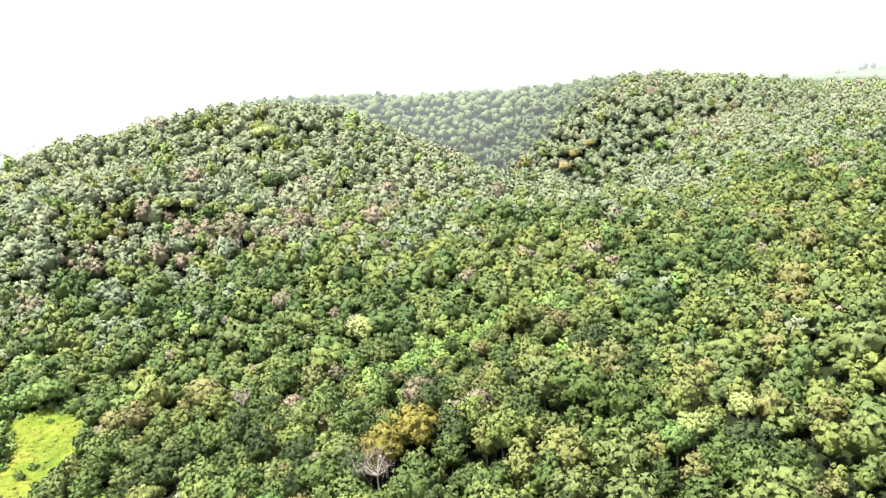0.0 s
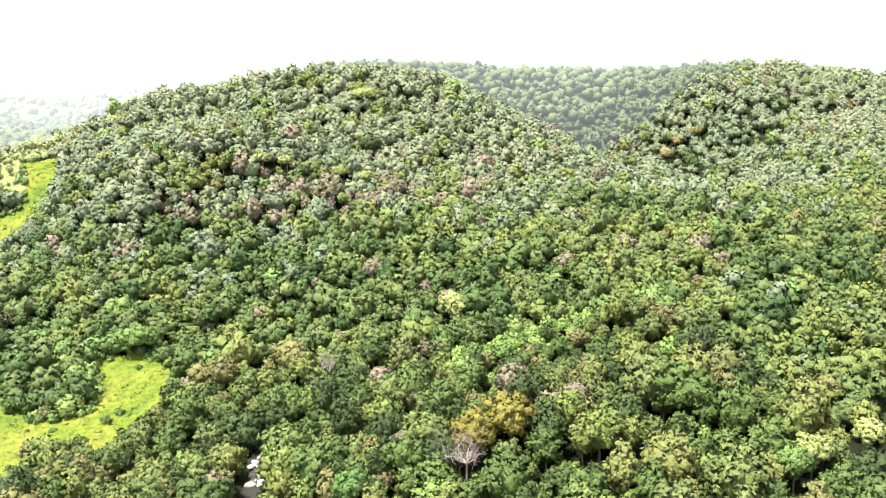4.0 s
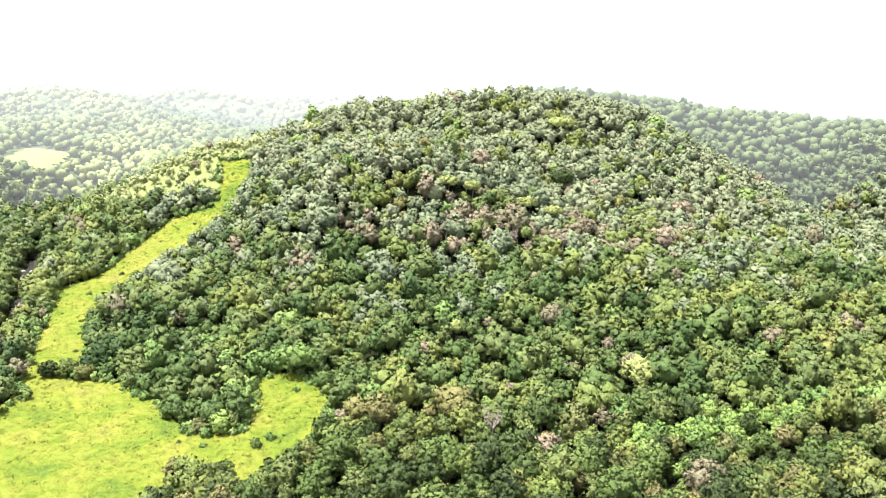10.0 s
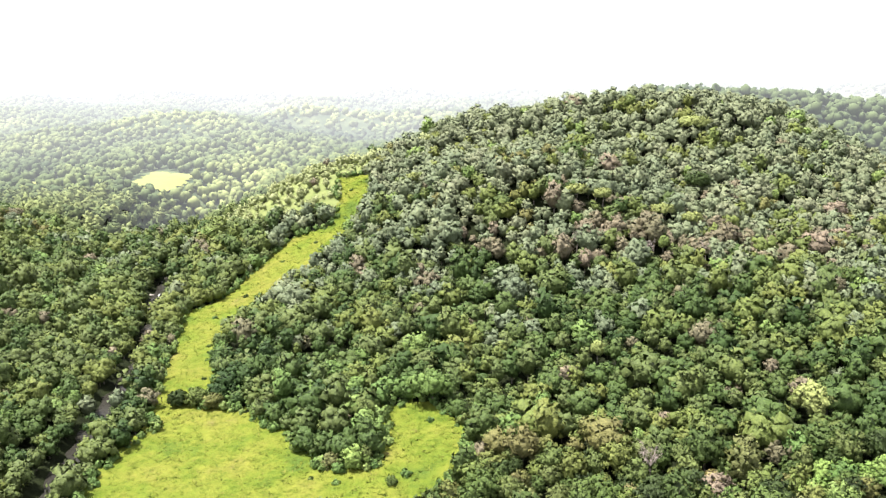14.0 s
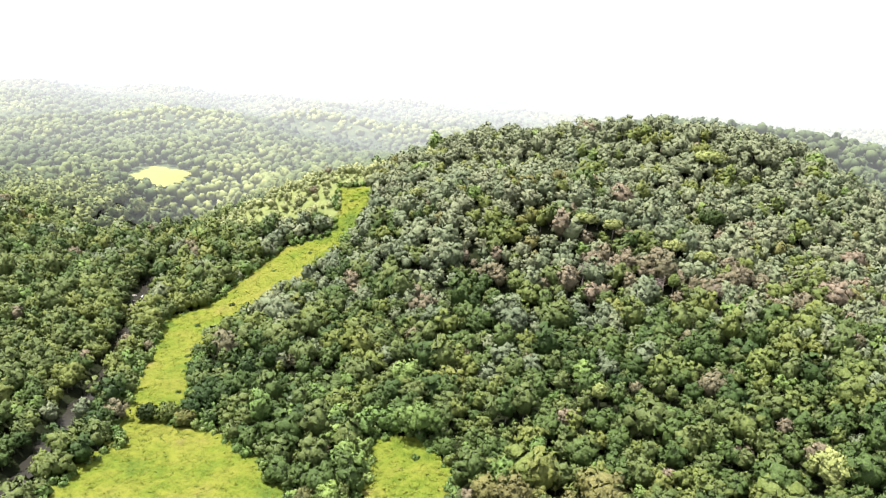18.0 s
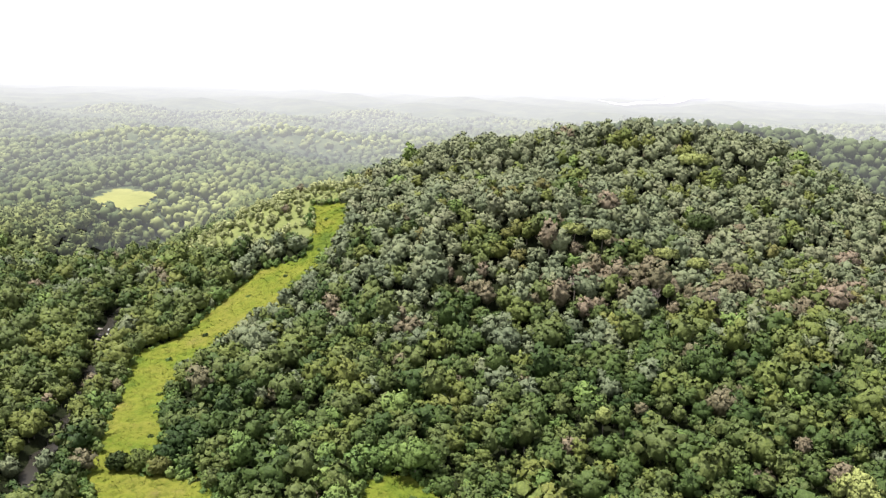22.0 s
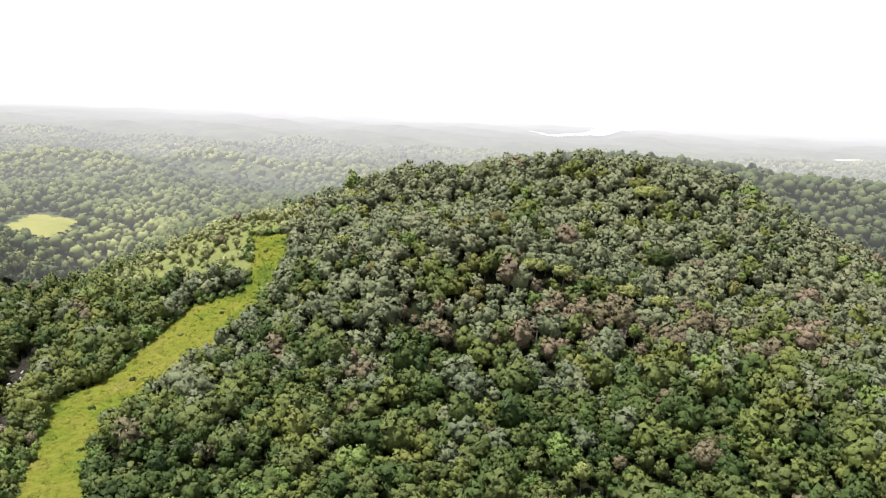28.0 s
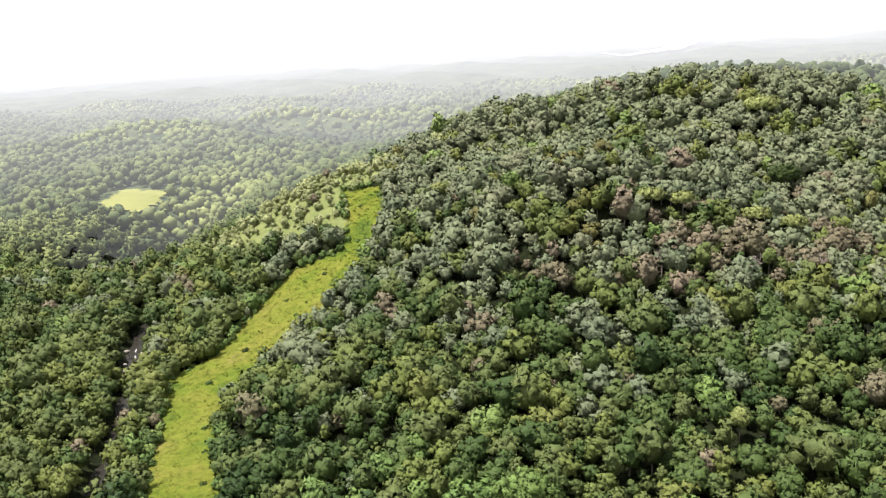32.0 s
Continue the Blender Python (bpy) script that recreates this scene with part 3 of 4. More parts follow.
# and on the hillside and by the strip
SPECIAL += [
    (59, 473, "umbrella_tree", 8.8, 5.5, 6.6, "yellow_thing", 1.0, "tall umbrella-shaped tree with a flat yellow-green crown near the hilltop"),
    (54, 417, "umbrella_tree", 7.5, 7.0, 6, "leaf_thing", 0.6, "broad grey-green crown standing above the hillside wood"),
    (46, 379, "umbrella_tree", 4.6, 4.2, 7.3, "yellow_thing", 1.0, "flat-topped tree with a pale yellow-green crown on the hillside"),
    (34, 380, "umbrella_tree", 4.6, 4.2, 7.3, "yellow_thing", 1.0, "flat-topped tree with a pale yellow-green crown on the hillside"),
    (9, 378, "umbrella_tree", 4.8, 4.2, 7.3, "yellow_thing", 1.0, "flat-topped tree with a pale yellow-green crown on the hillside"),
    (-2, 376, "umbrella_tree", 5.2, 4.2, 7.3, "yellow_thing", 1.0, "flat-topped tree with a pale yellow-green crown on the hillside"),
    (32, 356, "bright_tree", 2.6, 6.0, 5, "fresh_thing", 0.0, "small vivid green tree among reddish crowns"),
    (-78, 412, "bright_tree", 3.0, 5.0, 6, "yellow_thing", 0.0, "small vivid yellow-green tree near the top of the strip"),
    (276, 525, "cream_tree", 5.0, 6.5, 8, "cream_thing", 0.3, "tree covered in cream blossom"),
    (287, 531, "cream_tree", 5.0, 6.5, 8, "cream_thing", 0.3, "tree covered in cream blossom"),
    (297, 525, "cream_tree", 4.4, 6.0, 8, "cream_thing", 0.3, "tree covered in cream blossom"),
    (3, 270, "round_tree", 2.7, 5.6, 3.4, "yellow_thing", 0.0, "small tree with a tight, round yellow-green crown"),
    (-45, 246, "bright_tree", 7.2, 7.5, 3.2, "fresh_thing", 0.4, "broad, bright green tree with a spreading crown"),
    (-125, 250, "dark_bush", 3.6, 5.5, 0.4, "leaf_thing", 0.0, "dark leafy thicket tree between meadow and strip"),
    (-119, 251, "dark_bush", 4.0, 6.0, 0.4, "leaf_thing", 0.0, "dark leafy thicket tree between meadow and strip"),
    (-113, 249, "dark_bush", 3.4, 5.0, 0.4, "leaf_thing", 0.0, "dark leafy thicket tree between meadow and strip"),
]
BARE = [(37.5, 139.5, 5.2, 13, "leafless pale-limbed tree, dry, beside the ochre tree"),
        (13, 207, 2.6, 15, "leafless pale-trunked tree standing in the wood"),
        (26, 350, 2.2, 12, "leafless pale-limbed tree on the hillside"),
        (-2, 352, 2.2, 12, "leafless pale-limbed tree on the hillside"),
        (48, 353, 2.2, 12, "leafless pale-limbed tree on the hillside")]

# where every tree of the wood stands
rng = np.random.default_rng(7)


def stand(x0, x1, y0, y1, step, loose=0.34):
    xs, ys = np.arange(x0, x1, step), np.arange(y0, y1, step * 0.87)
    X, Y = np.meshgrid(xs, ys)
    X = X + (np.arange(len(ys)) % 2)[:, None] * step / 2
    X = X + rng.uniform(-loose, loose, X.shape) * step
    Y = Y + rng.uniform(-loose, loose, Y.shape) * step
    return X.ravel(), Y.ravel()


def wooded(X, Y, margin=2.6):
    open_land = np.zeros(len(X), bool)
    for poly in (FIELD, STRIP, FAR_FIELD, FAR_FIELD_2):
        for dx, dy in ((0, 0), (margin, 0), (-margin, 0), (0, margin), (0, -margin), (margin * 0.7, margin * 0.7), (-margin * 0.7, margin * 0.7)):
            open_land |= inside(X + dx, Y + dy, poly)
    for x, y, *_ in SPECIAL:
        open_land |= np.hypot(X - x, Y - y) < (3.2 if y > 340 else 4.4)
    for x, y, *_ in BARE:
        open_land |= np.hypot(X - x, Y - y) < 2.6
    open_land |= (np.abs(X + 8.5) < 5.2) & (Y > 142) & (Y < 181)       # the gap in the canopy above the rapids
    return ~open_land & (river_gap(X, Y) > np.where((X < -165) & (Y > 340) & (Y < 382), 3.0, np.where((X < -100) & (Y < 330), np.interp(Y, (250, 310), (2.1, 1.5)), 0.9)))


def seen_side(X, Y):
    """The wedge of land that the flight looks over."""
    return (X < 75 + 0.95 * (Y + 10)) & (X > -130 - 0.8 * (Y - 60)) & (Y > 44)


near_line = lambda X, Y: np.exp(-(((Y - 203 - 0.27 * (X - 60)) / 8) ** 2)) * (X > 44) * (X < 126)
(Xa, Ya), (Xd, Yd), (Xc, Yc) = stand(-470, 540, 44, 150, 6.3), stand(-470, 540, 150, 300, 4.9), stand(-470, 540, 300, 470, 5.1)
Xb, Yb = stand(-600, 640, 470, 640, 6.9)
X, Y = np.r_[Xa, Xd, Xc, Xb], np.r_[Ya, Yd, Yc, Yb]
ok = wooded(X, Y) & seen_side(X, Y) & ((Y < 575) | (X > 170) | (X < -150) | (rng.random(len(X)) < 0.25)) & ~inside(X, Y, YOUNG)
ok &= (np.abs(X - 55) > 125) | (Y < 535) | (rng.random(len(X)) < 0.3)
Xy, Yy = stand(-210, -75, 422, 542, 3.0, 0.9)                       # saplings on the slope by the strip
keep = inside(Xy, Yy, YOUNG) & (rng.random(len(Xy)) < 0.92) & wooded(Xy, Yy, 1.0)
X, Y = np.r_[X[ok], Xy[keep]], np.r_[Y[ok], Yy[keep]]
count = len(X)
size = np.interp(Y, (150, 170, 300, 330, 480, 560), (1.02, 0.88, 0.88, 0.98, 1.0, 1.2)) * np.exp(rng.normal(0, 0.27, count)).clip(0.6, np.interp(Y, (350, 450), (1.8, 1.35)))
tone = rng.random(count)
spin = rng.uniform(0, 2 * np.pi, count)
kind = rng.choice(4, count, p=[0.27, 0.24, 0.23, 0.26])
drift = 0.5 + 0.5 * np.sin(X / 37 + 2 * np.sin(Y / 53)) * np.sin(Y / 41 + 1.7 * np.sin(X / 61))
drift = 0.5 * drift + 0.5 * (0.5 + 0.5 * np.sin(X / 7.5 + 2 * np.sin(Y / 11)) * np.sin(Y / 8.2 + 1.8 * np.sin(X / 13)))
tone = np.clip(0.55 * tone + 0.75 * drift - 0.15, 0, 1)
tone = np.clip(tone + np.where(X < -140, 0.14, np.interp(Y, (300, 430), (0, 0.2))), 0, 0.95)     # haze higher up put into lighter tones; lighter also across the river
light_top = (ground(X, Y) > 48 + 5 * rng.normal(size=count)) & (Y > 440)
tone = np.where((X < -140) & (Y < 400), 0.85 * tone, tone)
tone = np.where(light_top, 0.6 + 0.25 * tone, 0.06 + 0.9 * tone)          # paler, yellower kinds on the crests
rosy = rng.random(count) < np.where((X < -60) | (Y < 230), 0.015, 0.03) + 0.58 * np.exp(-(((X - 38) / 72) ** 2 + ((Y - 362 - 0.15 * (X - 30)) / 16) ** 2))
young = inside(X, Y, YOUNG)
fresh = (rng.random(count) < 0.95 * near_line(X, Y) + 0.025 + 0.8 * np.exp(-(((X + 56) / 9) ** 2 + ((Y - 238) / 17) ** 2))) | young
size = np.where(young, 0.42 * np.exp(rng.normal(0, 0.4, count)).clip(0.45, 1.9), size)
size = np.where(near_line(X, Y) > 0.4, size.clip(0.7, 0.95), size)
ok = ~young | (rng.random(count) < 0.55)
X, Y, size, tone, spin, kind, rosy, fresh, young = (q[ok] for q in (X, Y, size, tone, spin, kind, rosy, fresh, young))
front = np.exp(-(((X - 45) / 13) ** 2 + ((Y - 136) / 9) ** 2))     # low trees before the ochre pair
front = np.maximum(front, 0.8 * np.exp(-(((Y - 188 - 0.27 * (X - 60)) / 8) ** 2)) * (X > 40) * (X < 132))     # and before the light green line
size = size * (1 - 0.3 * front)
Z = ground(X, Y)
border = np.zeros(len(X), bool)
for poly in (FIELD, STRIP):
    for dx, dy in ((8, 0), (-8, 0), (0, 8), (0, -8), (6, 6), (-6, 6), (6, -6), (-6, -6), (4, 0), (-4, 0), (0, 4), (0, -4)):
        border |= inside(X + dx, Y + dy, poly)
border |= river_gap(X, Y) < 6
Z = Z - np.where(border, 2.0, 1.2) * size   # bushy trees, branched to the ground, along the edges
near = (Y < 216) & (X > -75) & (X < 118)
print("trees", len(X), "near", near.sum())

VARIANTS = {}
for k, (name, wide, high, stem, label) in enumerate(KINDS):
    VARIANTS[k] = [make_tree(name, 40 + 7 * v + 31 * k, wide, high, stem, "leaf_thing", label) for v in range(4)]
VARIANTS["fresh"] = [make_tree("fresh_green_tree", 300 + v, 3.8, 7.2, 0.9, "fresh_thing" if v == 2 else "light_thing", "young tree with fresh, light green leaves") for v in range(3)]
VARIANTS["rosy"] = [make_tree("reddish_tree", 320 + v, 3.8, 7.4, 2.0, "rosy_thing", "tree with a thin reddish-grey crown") for v in range(2)]
placed = set()
for i in np.flatnonzero(near):
    k = "fresh" if fresh[i] else "rosy" if rosy[i] else int(kind[i])
    v = int(rng.integers(len(VARIANTS[k])))
    ob = VARIANTS[k][v]
    if (k, v) in placed:
        ob = copy_thing(ob, Matrix())
    placed.add((k, v))
    plant(tagged(ob, group="trees of the wood by the river"), X[i], Y[i], size[i], spin[i], 0.3 + (1.6 if border[i] else 0.2) * size[i])

for i, (x, y, name, wide, high, stem, leaf, flat, label) in enumerate(SPECIAL):
    plant(make_tree(name, 500 + i, wide, high, stem, leaf, label, lobes=44, leaves=40, flat=flat), x, y, 1.0, i * 1.3)
for i, (x, y, wide, high, label) in enumerate(BARE):
    plant(bare_tree("bare_tree", 560 + i, wide, high, label), x, y, 1.0, i * 1.1)


def wood(name, label, X, Y, Z, size, tone, spin, kind, leaf, lobes=9, leaves=8, spray=0.5):
    """A stretch of forest, joined: every tree a crown of boughs and a stem."""
    V, F, TN, SL, NM, count = [], [], [], [], [], 0
    for k, (_, wide, high, stem, _) in enumerate(KINDS):
        for v in range(6):
            r = np.random.default_rng(900 + 10 * k + v)
            cv, cf, cn = crown_arrays(r, wide, high, lobes, leaves, 0.0, spray, 0.87, True)
            tv, tf = tube((0, 0, -stem - 0.6), (0, 0, 0.4 * high), 0.24, 0.12, 4, len(cv))
            tf = np.concatenate([tf[:, :3], tf[:, [0, 2, 3]]])
            if not leaves:
                tf, tv = tf[:0], tv[:1]
            pv, pf = np.concatenate([cv, tv]) + (0, 0, stem), np.concatenate([cf, tf])
            pn = np.concatenate([cn, tv * (1, 1, 0) / np.linalg.norm(tv[:, :2], axis=1, keepdims=True)])
            sel = np.flatnonzero((kind == k) & (np.arange(len(X)) % 6 == v))
            if not len(sel):
                continue
            c, s = np.cos(spin[sel])[:, None], np.sin(spin[sel])[:, None]
            z = size[sel][:, None]
            wx = (pv[:, 0] * c - pv[:, 1] * s) * z + X[sel][:, None]
            wy = (pv[:, 0] * s + pv[:, 1] * c) * z + Y[sel][:, None]
            wz = pv[:, 2] * z + Z[sel][:, None]
            V.append(np.stack([wx, wy, wz], -1).reshape(-1, 3))
            NM.append(np.stack([pn[:, 0] * c - pn[:, 1] * s, pn[:, 0] * s + pn[:, 1] * c, pn[:, 2] + 0 * c], -1).reshape(-1, 3))
            F.append((pf[None] + (count + np.arange(len(sel)) * len(pv))[:, None, None]).reshape(-1, 3))
            SL.append(np.tile(np.r_[np.zeros(len(cf), np.int32), np.ones(len(tf), np.int32)], len(sel)))
            TN.append(np.repeat(tone[sel], len(pv)))
            count += len(sel) * len(pv)
    return tagged(link_mesh(name, np.concatenate(V), np.concatenate(F), [MAT[leaf], MAT["bark"]], None, np.concatenate(TN), False, np.concatenate(SL), np.concatenate(NM)),
                  label, "forest", kind="stuff")


grove = 0.5 + 0.5 * np.sin(X / 9 + 2.1 * np.sin(Y / 14 + 1)) * np.sin(Y / 10 + 1.6 * np.sin(X / 17))
# dry: trees that take the hazed grey-green, more of them uphill
dry = ~near & ~rosy & ~fresh & (0.5 * rng.random(len(X)) + 0.5 * grove < np.where(X < -150, np.interp(Y, (300, 400), (0.1, 0.25)), np.interp(Y, (260, 350, 440), (0.14, 0.48, 0.74))))
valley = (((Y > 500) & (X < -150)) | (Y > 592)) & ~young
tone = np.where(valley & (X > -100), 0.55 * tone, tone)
ALL = (X, Y, Z, size, tone, spin, kind)
green = ~near & ~rosy & ~fresh & ~dry & ~valley
rosy, fresh, dry = rosy & ~valley, fresh & ~valley, dry & ~valley
low = Y < 420
wood("hill_forest", "dense green broadleaf forest covering the foot and face of the hill", *(q[green & low & (X > -150)] for q in ALL), "leaf_stuff")
wood("hillside_forest", "forest mixed through the upper hillside, haze painted into its greyish-green leaves", *(q[dry & low] for q in ALL), "dry_stuff")
wood("hilltop_forest", "dense green broadleaf forest on the rounded hilltop", *(q[green & ~low & (X > -150)] for q in ALL), "leaf_stuff", 9, 7, 0.55)
wood("crest_forest", "forest along the rounded hilltop, haze painted into its greyish-green leaves", *(q[dry & ~low] for q in ALL), "dry_stuff", 9, 7, 0.55)
wood("riverbank_forest", "dense dark green forest on the slopes across the river", *(q[green & (X <= -150)] for q in ALL), "leaf_stuff", 10, 8, 0.5)
wood("backdrop_valley_forest", "green forest in the valleys and on the hills behind the dome, haze painted in", *(q[valley] for q in ALL), "far_stuff", 5, 5, 0.6)
wood("reddish_forest", "forest with reddish-grey crowns in patches on the hillside", *(q[~near & rosy] for q in ALL), "rosy_stuff", 11, 12, 0.42)
wood("fresh_forest", "light green trees scattered through the hillside wood", *(q[~near & fresh & ~young & ~rosy] for q in ALL), "fresh_stuff", 10, 12, 0.55)
wood("sapling_forest", "thin stand of yellow-green saplings on the slope by the strip", *(q[~near & young & ~rosy] for q in ALL), "young_stuff", 6, 7, 0.42)

Xu, Yu = stand(-260, 300, -190, 46, 7.2)
ok = wooded(Xu, Yu)
Xu, Yu = Xu[ok], Yu[ok]
k = len(Xu)
wood("valley_forest", "green broadleaf forest on the valley floor", Xu, Yu, ground(Xu, Yu) - 1.2, rng.uniform(0.9, 1.4, k), rng.random(k), rng.uniform(0, 6.28, k), rng.integers(0, 4, k),
     "leaf_stuff", 7, 5, 0.6)

# low leafy thicket along the edges of the clearings
Xt, Yt = stand(-180, -15, 125, 480, 2.7)
rim = np.zeros(len(Xt), bool)
for poly in (FIELD, STRIP):
    rim |= inside(Xt, Yt, grown(poly, 4.5)) & ~inside(Xt, Yt, grown(poly, 0.8))
hollow = ((((Xt + 58) / 14) ** 2 + ((Yt - 252) / 14) ** 2 < 1) | (((Xt + 104) / 13) ** 2 + ((Yt - 254) / 9) ** 2 < 1) | (((Xt + 62) / 9) ** 2 + ((Yt - 217) / 7) ** 2 < 1) | (((Xt + 40) / 12) ** 2 + ((Yt - 246) / 10) ** 2 < 1))
rim = (rim & (rng.random(len(Xt)) < 0.75)) | (hollow & (rng.random(len(Xt)) < 0.6))
rim &= ~inside(Xt, Yt, FIELD) & ~inside(Xt, Yt, STRIP) & (river_gap(Xt, Yt) > 1.5)
Xt, Yt = Xt[rim], Yt[rim]
k = len(Xt)
wood("border_thicket", "leafy green thicket along the edge of the meadow and the strip", Xt, Yt, ground(Xt, Yt) - 0.9, rng.uniform(0.3, 0.7, k), rng.random(k),
     rng.uniform(0, 6.28, k), np.full(k, 3), "fresh_stuff", 7, 9, 0.7)

# woods on the hills beyond
Xf, Yf = (np.r_[p, q] for p, q in zip(stand(-900, 640, 630, 1000, 8.8), stand(-1400, 1100, 1000, 1750, 11)))
ok = wooded(Xf, Yf, 5) & seen_side(Xf, Yf) & ((Yf < 1000) | (Xf > -60 - 0.75 * Yf) & (Xf < 0.55 * Yf))
Xf, Yf = Xf[ok], Yf[ok]
k = len(Xf)
patch = 0.5 + 0.5 * np.sin(Xf / 61 + 2 * np.sin(Yf / 83)) * np.sin(Yf / 57 + 1.7 * np.sin(Xf / 91))
wood("backdrop_forest", "forest on the hills beyond the valley, paled by painted haze", Xf, Yf, ground(Xf, Yf) - 1.0, rng.uniform(0.95, 1.6, k) * np.where(Yf > 1000, 1.3, 1.05),
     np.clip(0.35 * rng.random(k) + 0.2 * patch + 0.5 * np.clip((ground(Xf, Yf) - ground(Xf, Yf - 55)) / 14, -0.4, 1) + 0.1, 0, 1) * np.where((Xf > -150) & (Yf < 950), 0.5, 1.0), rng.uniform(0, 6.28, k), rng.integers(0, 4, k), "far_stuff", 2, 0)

# the plain beyond, its haze painted into colour and glow
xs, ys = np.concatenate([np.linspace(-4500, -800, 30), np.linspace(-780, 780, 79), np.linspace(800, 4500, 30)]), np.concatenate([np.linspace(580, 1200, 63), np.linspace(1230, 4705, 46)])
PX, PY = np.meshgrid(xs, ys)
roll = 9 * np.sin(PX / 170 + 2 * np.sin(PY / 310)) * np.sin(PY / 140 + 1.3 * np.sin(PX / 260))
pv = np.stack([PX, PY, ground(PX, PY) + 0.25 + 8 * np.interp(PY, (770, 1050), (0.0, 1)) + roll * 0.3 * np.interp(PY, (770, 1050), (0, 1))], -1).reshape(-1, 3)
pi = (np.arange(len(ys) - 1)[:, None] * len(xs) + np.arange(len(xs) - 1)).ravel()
tagged(link_mesh("backdrop_plain", pv, np.stack([pi, pi + 1, pi + len(xs) + 1, pi + len(xs)], 1), [MAT["hazed_far_plain"]], smooth=True),
       "wooded plain with painted haze, fading into the white sky", "backdrop", kind="structure")

# the broad river in the plain, and a bare sandy patch, both self-lit
sheet("water_far_river", [(90, 2300), (170, 2345), (290, 2430), (360, 2620), (400, 3100), (440, 3380), (520, 3330), (560, 3000), (500, 2680), (400, 2480), (300, 2370), (190, 2305)], 15.0, MAT["far_glow"], 17.0,
      "broad river bend far off in the plain, made to glow white", 0.0)
sheet("ground_far_sand", [(725, 1820), (735, 1860), (800, 1872), (810, 1835)], 8.0, MAT["far_glow"], 17.0, "bare sandy patch far off in the plain, made to glow white", 0.0)

# ---- meadow tufts, rapids and stones ----
rng = np.random.default_rng(21)


def tufts(name, label, poly, count, high, mat):
    """Clumps of grass blades, too many to count."""
    x0, x1 = min(p[0] for p in poly), max(p[0] for p in poly)
    y0, y1 = min(p[1] for p in poly), max(p[1] for p in poly)
    x, y = rng.uniform(x0, x1, count * 3), rng.uniform(y0, y1, count * 3)
    keep = inside(x, y, poly)
    x, y = x[keep][:count], y[keep][:count]
    k = len(x)
    z = ground(x, y) + 0.35
    blades = 7
    a = rng.uniform(0, 2 * np.pi, (k, blades))
    size = np.exp(rng.normal(0, 0.22, (k, 1)))
    w, lean = 0.16 * size * rng.uniform(0.6, 1.3, (k, blades)), 0.75 * size * rng.uniform(0.3, 1.2, (k, blades))
    h = high * size * rng.uniform(0.6, 1.3, (k, blades))
    bx, by, bz = x[:, None] + 0.25 * np.cos(a), y[:, None] + 0.25 * np.sin(a), z[:, None] + 0 * a
    p0 = np.stack([bx - w * np.sin(a), by + w * np.cos(a), bz], -1)
    p1 = np.stack([bx + w * np.sin(a), by - w * np.cos(a), bz], -1)
    p2 = np.stack([bx + lean * np.cos(a), by + lean * np.sin(a), bz + h], -1)
    v = np.stack([p0, p1, p2], 2).reshape(-1, 3)
    f = np.arange(len(v)).reshape(-1, 3)
    tone = np.repeat(rng.random(k), blades * 3)
    return tagged(link_mesh(name, v, f, [mat], tones=tone), label, "grass", kind="stuff")


mat, n, l, bsdf = material("grass_blades")
att = n.new("ShaderNodeAttribute")
att.attribute_name = "tone"
base = ramp(n, [(0.0, (0.070, 0.097, 0.015)), (0.4, (0.093, 0.118, 0.016)), (0.85, (0.114, 0.132, 0.020)), (1.0, (0.128, 0.122, 0.034))])
l.new(att.outputs["Fac"], base.inputs[0])
l.new(base.outputs[0], bsdf.inputs["Base Color"])
bsdf.inputs["Roughness"].default_value = 0.8
bsdf.inputs["Specular IOR Level"].default_value = 0.05
MAT["blades"] = mat
tufts("meadow_grass", "tall yellow-green grass in clumps over the meadow", grown(FIELD, 3), 8000, 0.38, MAT["blades"])
tufts("strip_grass", "tall yellow-green grass in clumps over the cleared strip", grown(STRIP, 2), 5500, 0.38, MAT["blades"])

# low shrubs in the grass: x, y, half width
SHRUBS = [(-49, 205, 2.2), (-46, 209, 1.7), (-44, 236, 1.4), (-136, 300, 1.1), (-146, 330, 1.3), (-130, 284, 1.0), (-141, 352, 1.4), (-128, 372, 1.2),
          (-136, 388, 1.0), (-124, 402, 1.2), (-113, 418, 1.3), (-116, 444, 1.2), (-124, 268, 1.1), (-66, 192, 1.3), (-63, 205, 1.2), (-70, 207, 1.0)]
for i, (x, y, wide) in enumerate(SHRUBS):
    r = np.random.default_rng(700 + i)
    cv, cf, cn = crown_arrays(r, wide, wide * 1.3, 9, 16, 0.0, 0.25)
    ob = link_mesh("shrub", cv, cf, [MAT["fresh_thing" if i % 3 else "leaf_thing"]], normals=cn)
    tagged(ob, "low leafy shrub growing in the tall grass", "shrub", "shrubs in the grass")
    plant(ob, x, y, 1.0, i * 0.7, 0.1)

# stones and white water at the rapids: x, y, spread along, spread across
mat, n, l, bsdf = material("river_stone")
stone = ramp(n, [(0.3, (0.14, 0.12, 0.10)), (0.7, (0.33, 0.30, 0.27))])
l.new(noise_node(n, l, 0.9, 5).outputs["Fac"], stone.inputs[0])
l.new(stone.outputs[0], bsdf.inputs["Base Color"])
bsdf.inputs["Roughness"].default_value = 0.8
MAT["stone"] = mat
mat, n, l, bsdf = material("white_water")
foam = ramp(n, [(0.4, (0.16, 0.16, 0.14)), (0.62, (0.34, 0.36, 0.36))])
l.new(noise_node(n, l, 0.8, 5, 0.7).outputs["Fac"], foam.inputs[0])
l.new(foam.outputs[0], bsdf.inputs["Base Color"])
bsdf.inputs["Roughness"].default_value = 0.6
MAT["foam"] = mat


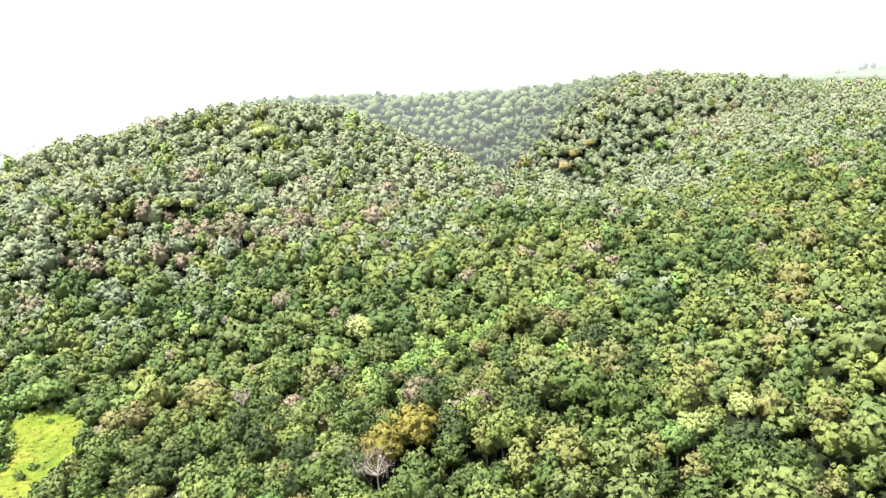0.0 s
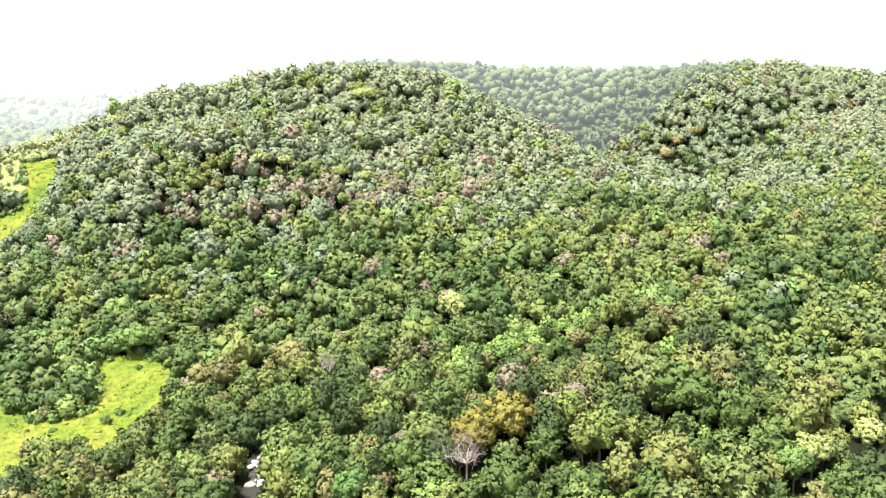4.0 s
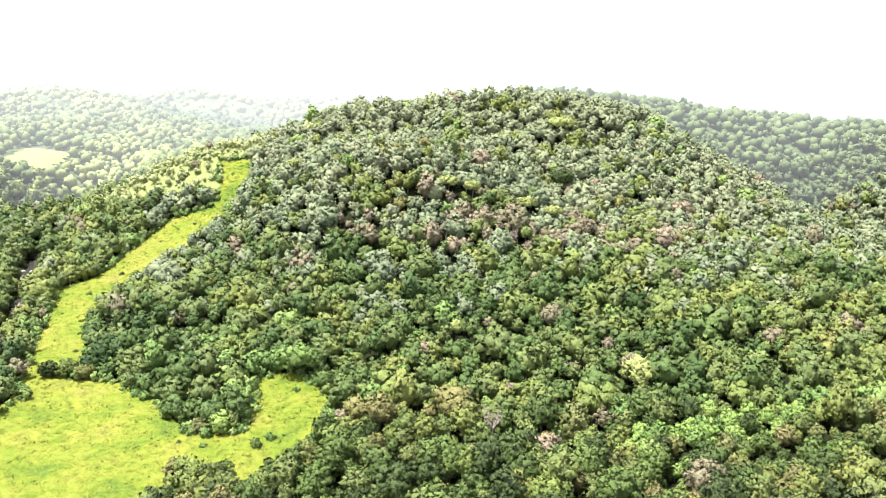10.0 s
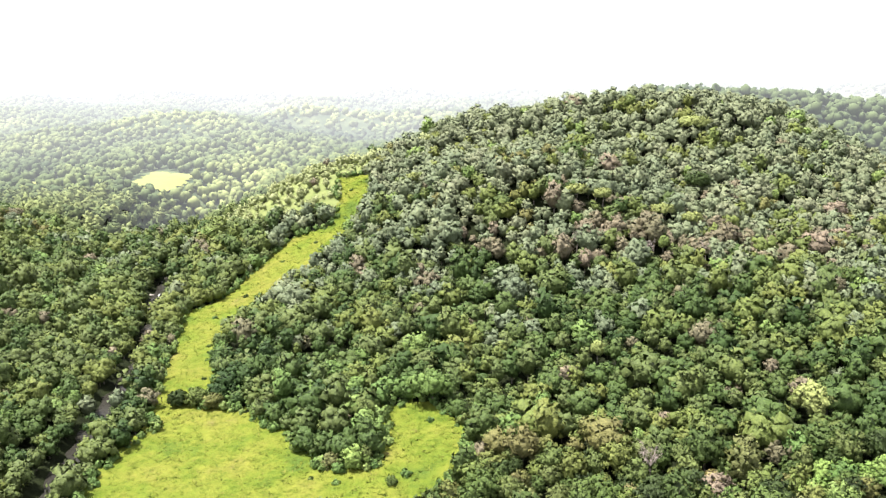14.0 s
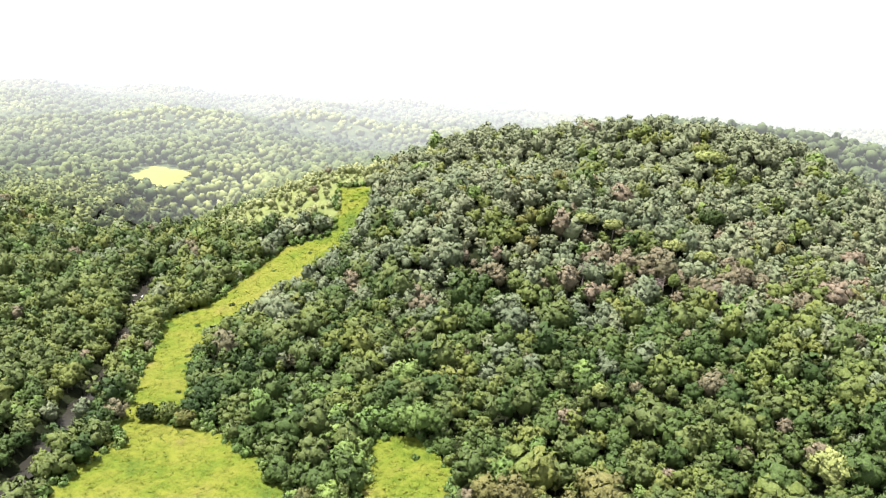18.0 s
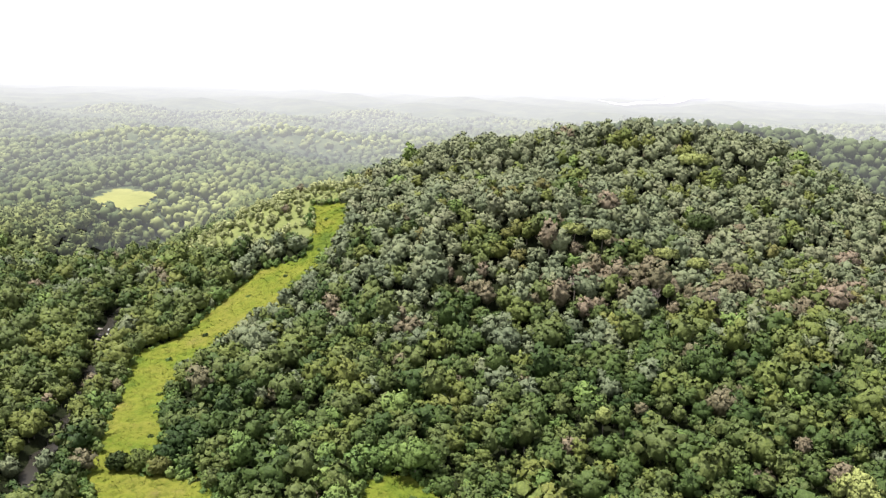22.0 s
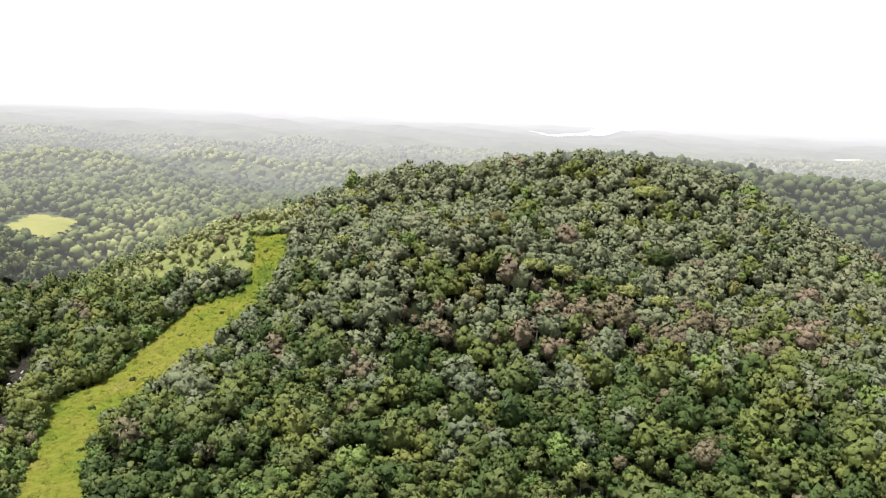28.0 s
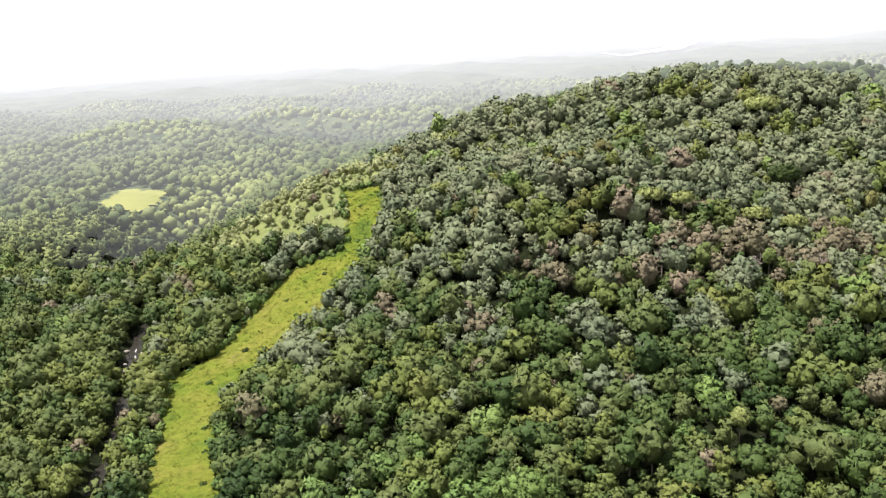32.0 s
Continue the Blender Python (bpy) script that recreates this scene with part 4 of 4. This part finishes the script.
def water_level(x, y):
    i = int(np.argmin(np.hypot(pts[:, 0] - x, pts[:, 1] - y)))
    return float(level[i]), math.atan2(d[i, 1], d[i, 0])


for x, y, long, broad in ((-8.4, 168.5, 3.2, 1.3), (-7.4, 172.2, 3.0, 1.2), (-8.7, 174.6, 2.4, 1.1), (-7.7, 165.8, 2.2, 1.0), (-8.0, 178.4, 1.6, 0.5), (-185, 357, 2.6, 0.4), (-188, 366, 2.0, 0.35), (-191, 373, 2.2, 0.4), (-176, 337, 1.6, 0.3)):
    z, turn = water_level(x, y)
    t = np.linspace(0, 2 * np.pi, 26, endpoint=False)
    rim = np.stack([np.cos(t) * long * rng.uniform(0.7, 1.15, 26), np.sin(t) * broad * rng.uniform(0.6, 1.1, 26)], 1)
    v = np.concatenate([np.c_[rim, np.full(26, 0.03)], np.c_[rim * 0.55, 0.08 + rng.uniform(0, 0.06, 26)], [(0, 0, 0.12)]])
    a = np.arange(26)
    b = (a + 1) % 26
    ob = link_mesh("water_rapids", v, [np.stack([a, b, b + 26, a + 26], 1), np.stack([a + 26, b + 26, np.full(26, 52)], 1)], [MAT["foam"]], smooth=True)
    ob.matrix_basis = Matrix.Translation((x, y, z)) @ Matrix.Rotation(turn, 4, "Z")
    tagged(ob, "white foaming rapids in the river", "rapids", kind="structure")
for i in range(16):
    x, y = ((-8, 164 + 1.6 * i) if i < 8 else (-180 - 1.7 * (i - 8), 348 + 3.6 * (i - 8)))
    z, turn = water_level(x, y)
    side_step = (1 if i % 2 else -1) * rng.uniform(1.6, 3.0)
    r = rng.uniform(0.5, 1.1)
    v = ICO2_V * (1 + rng.uniform(-0.16, 0.16, (len(ICO2_V), 1))) * np.array([1.3, 1.0, 0.7]) * r
    ob = link_mesh("boulder", v, ICO2_F, [MAT["stone"]])
    ob.matrix_basis = Matrix.Translation((x - math.sin(turn) * side_step, y + math.cos(turn) * side_step, z + 0.1 * r)) @ Matrix.Rotation(i * 1.1, 4, "Z")
    tagged(ob, "grey-brown boulder lying in the river's rapids", "boulder", "boulders in the river")
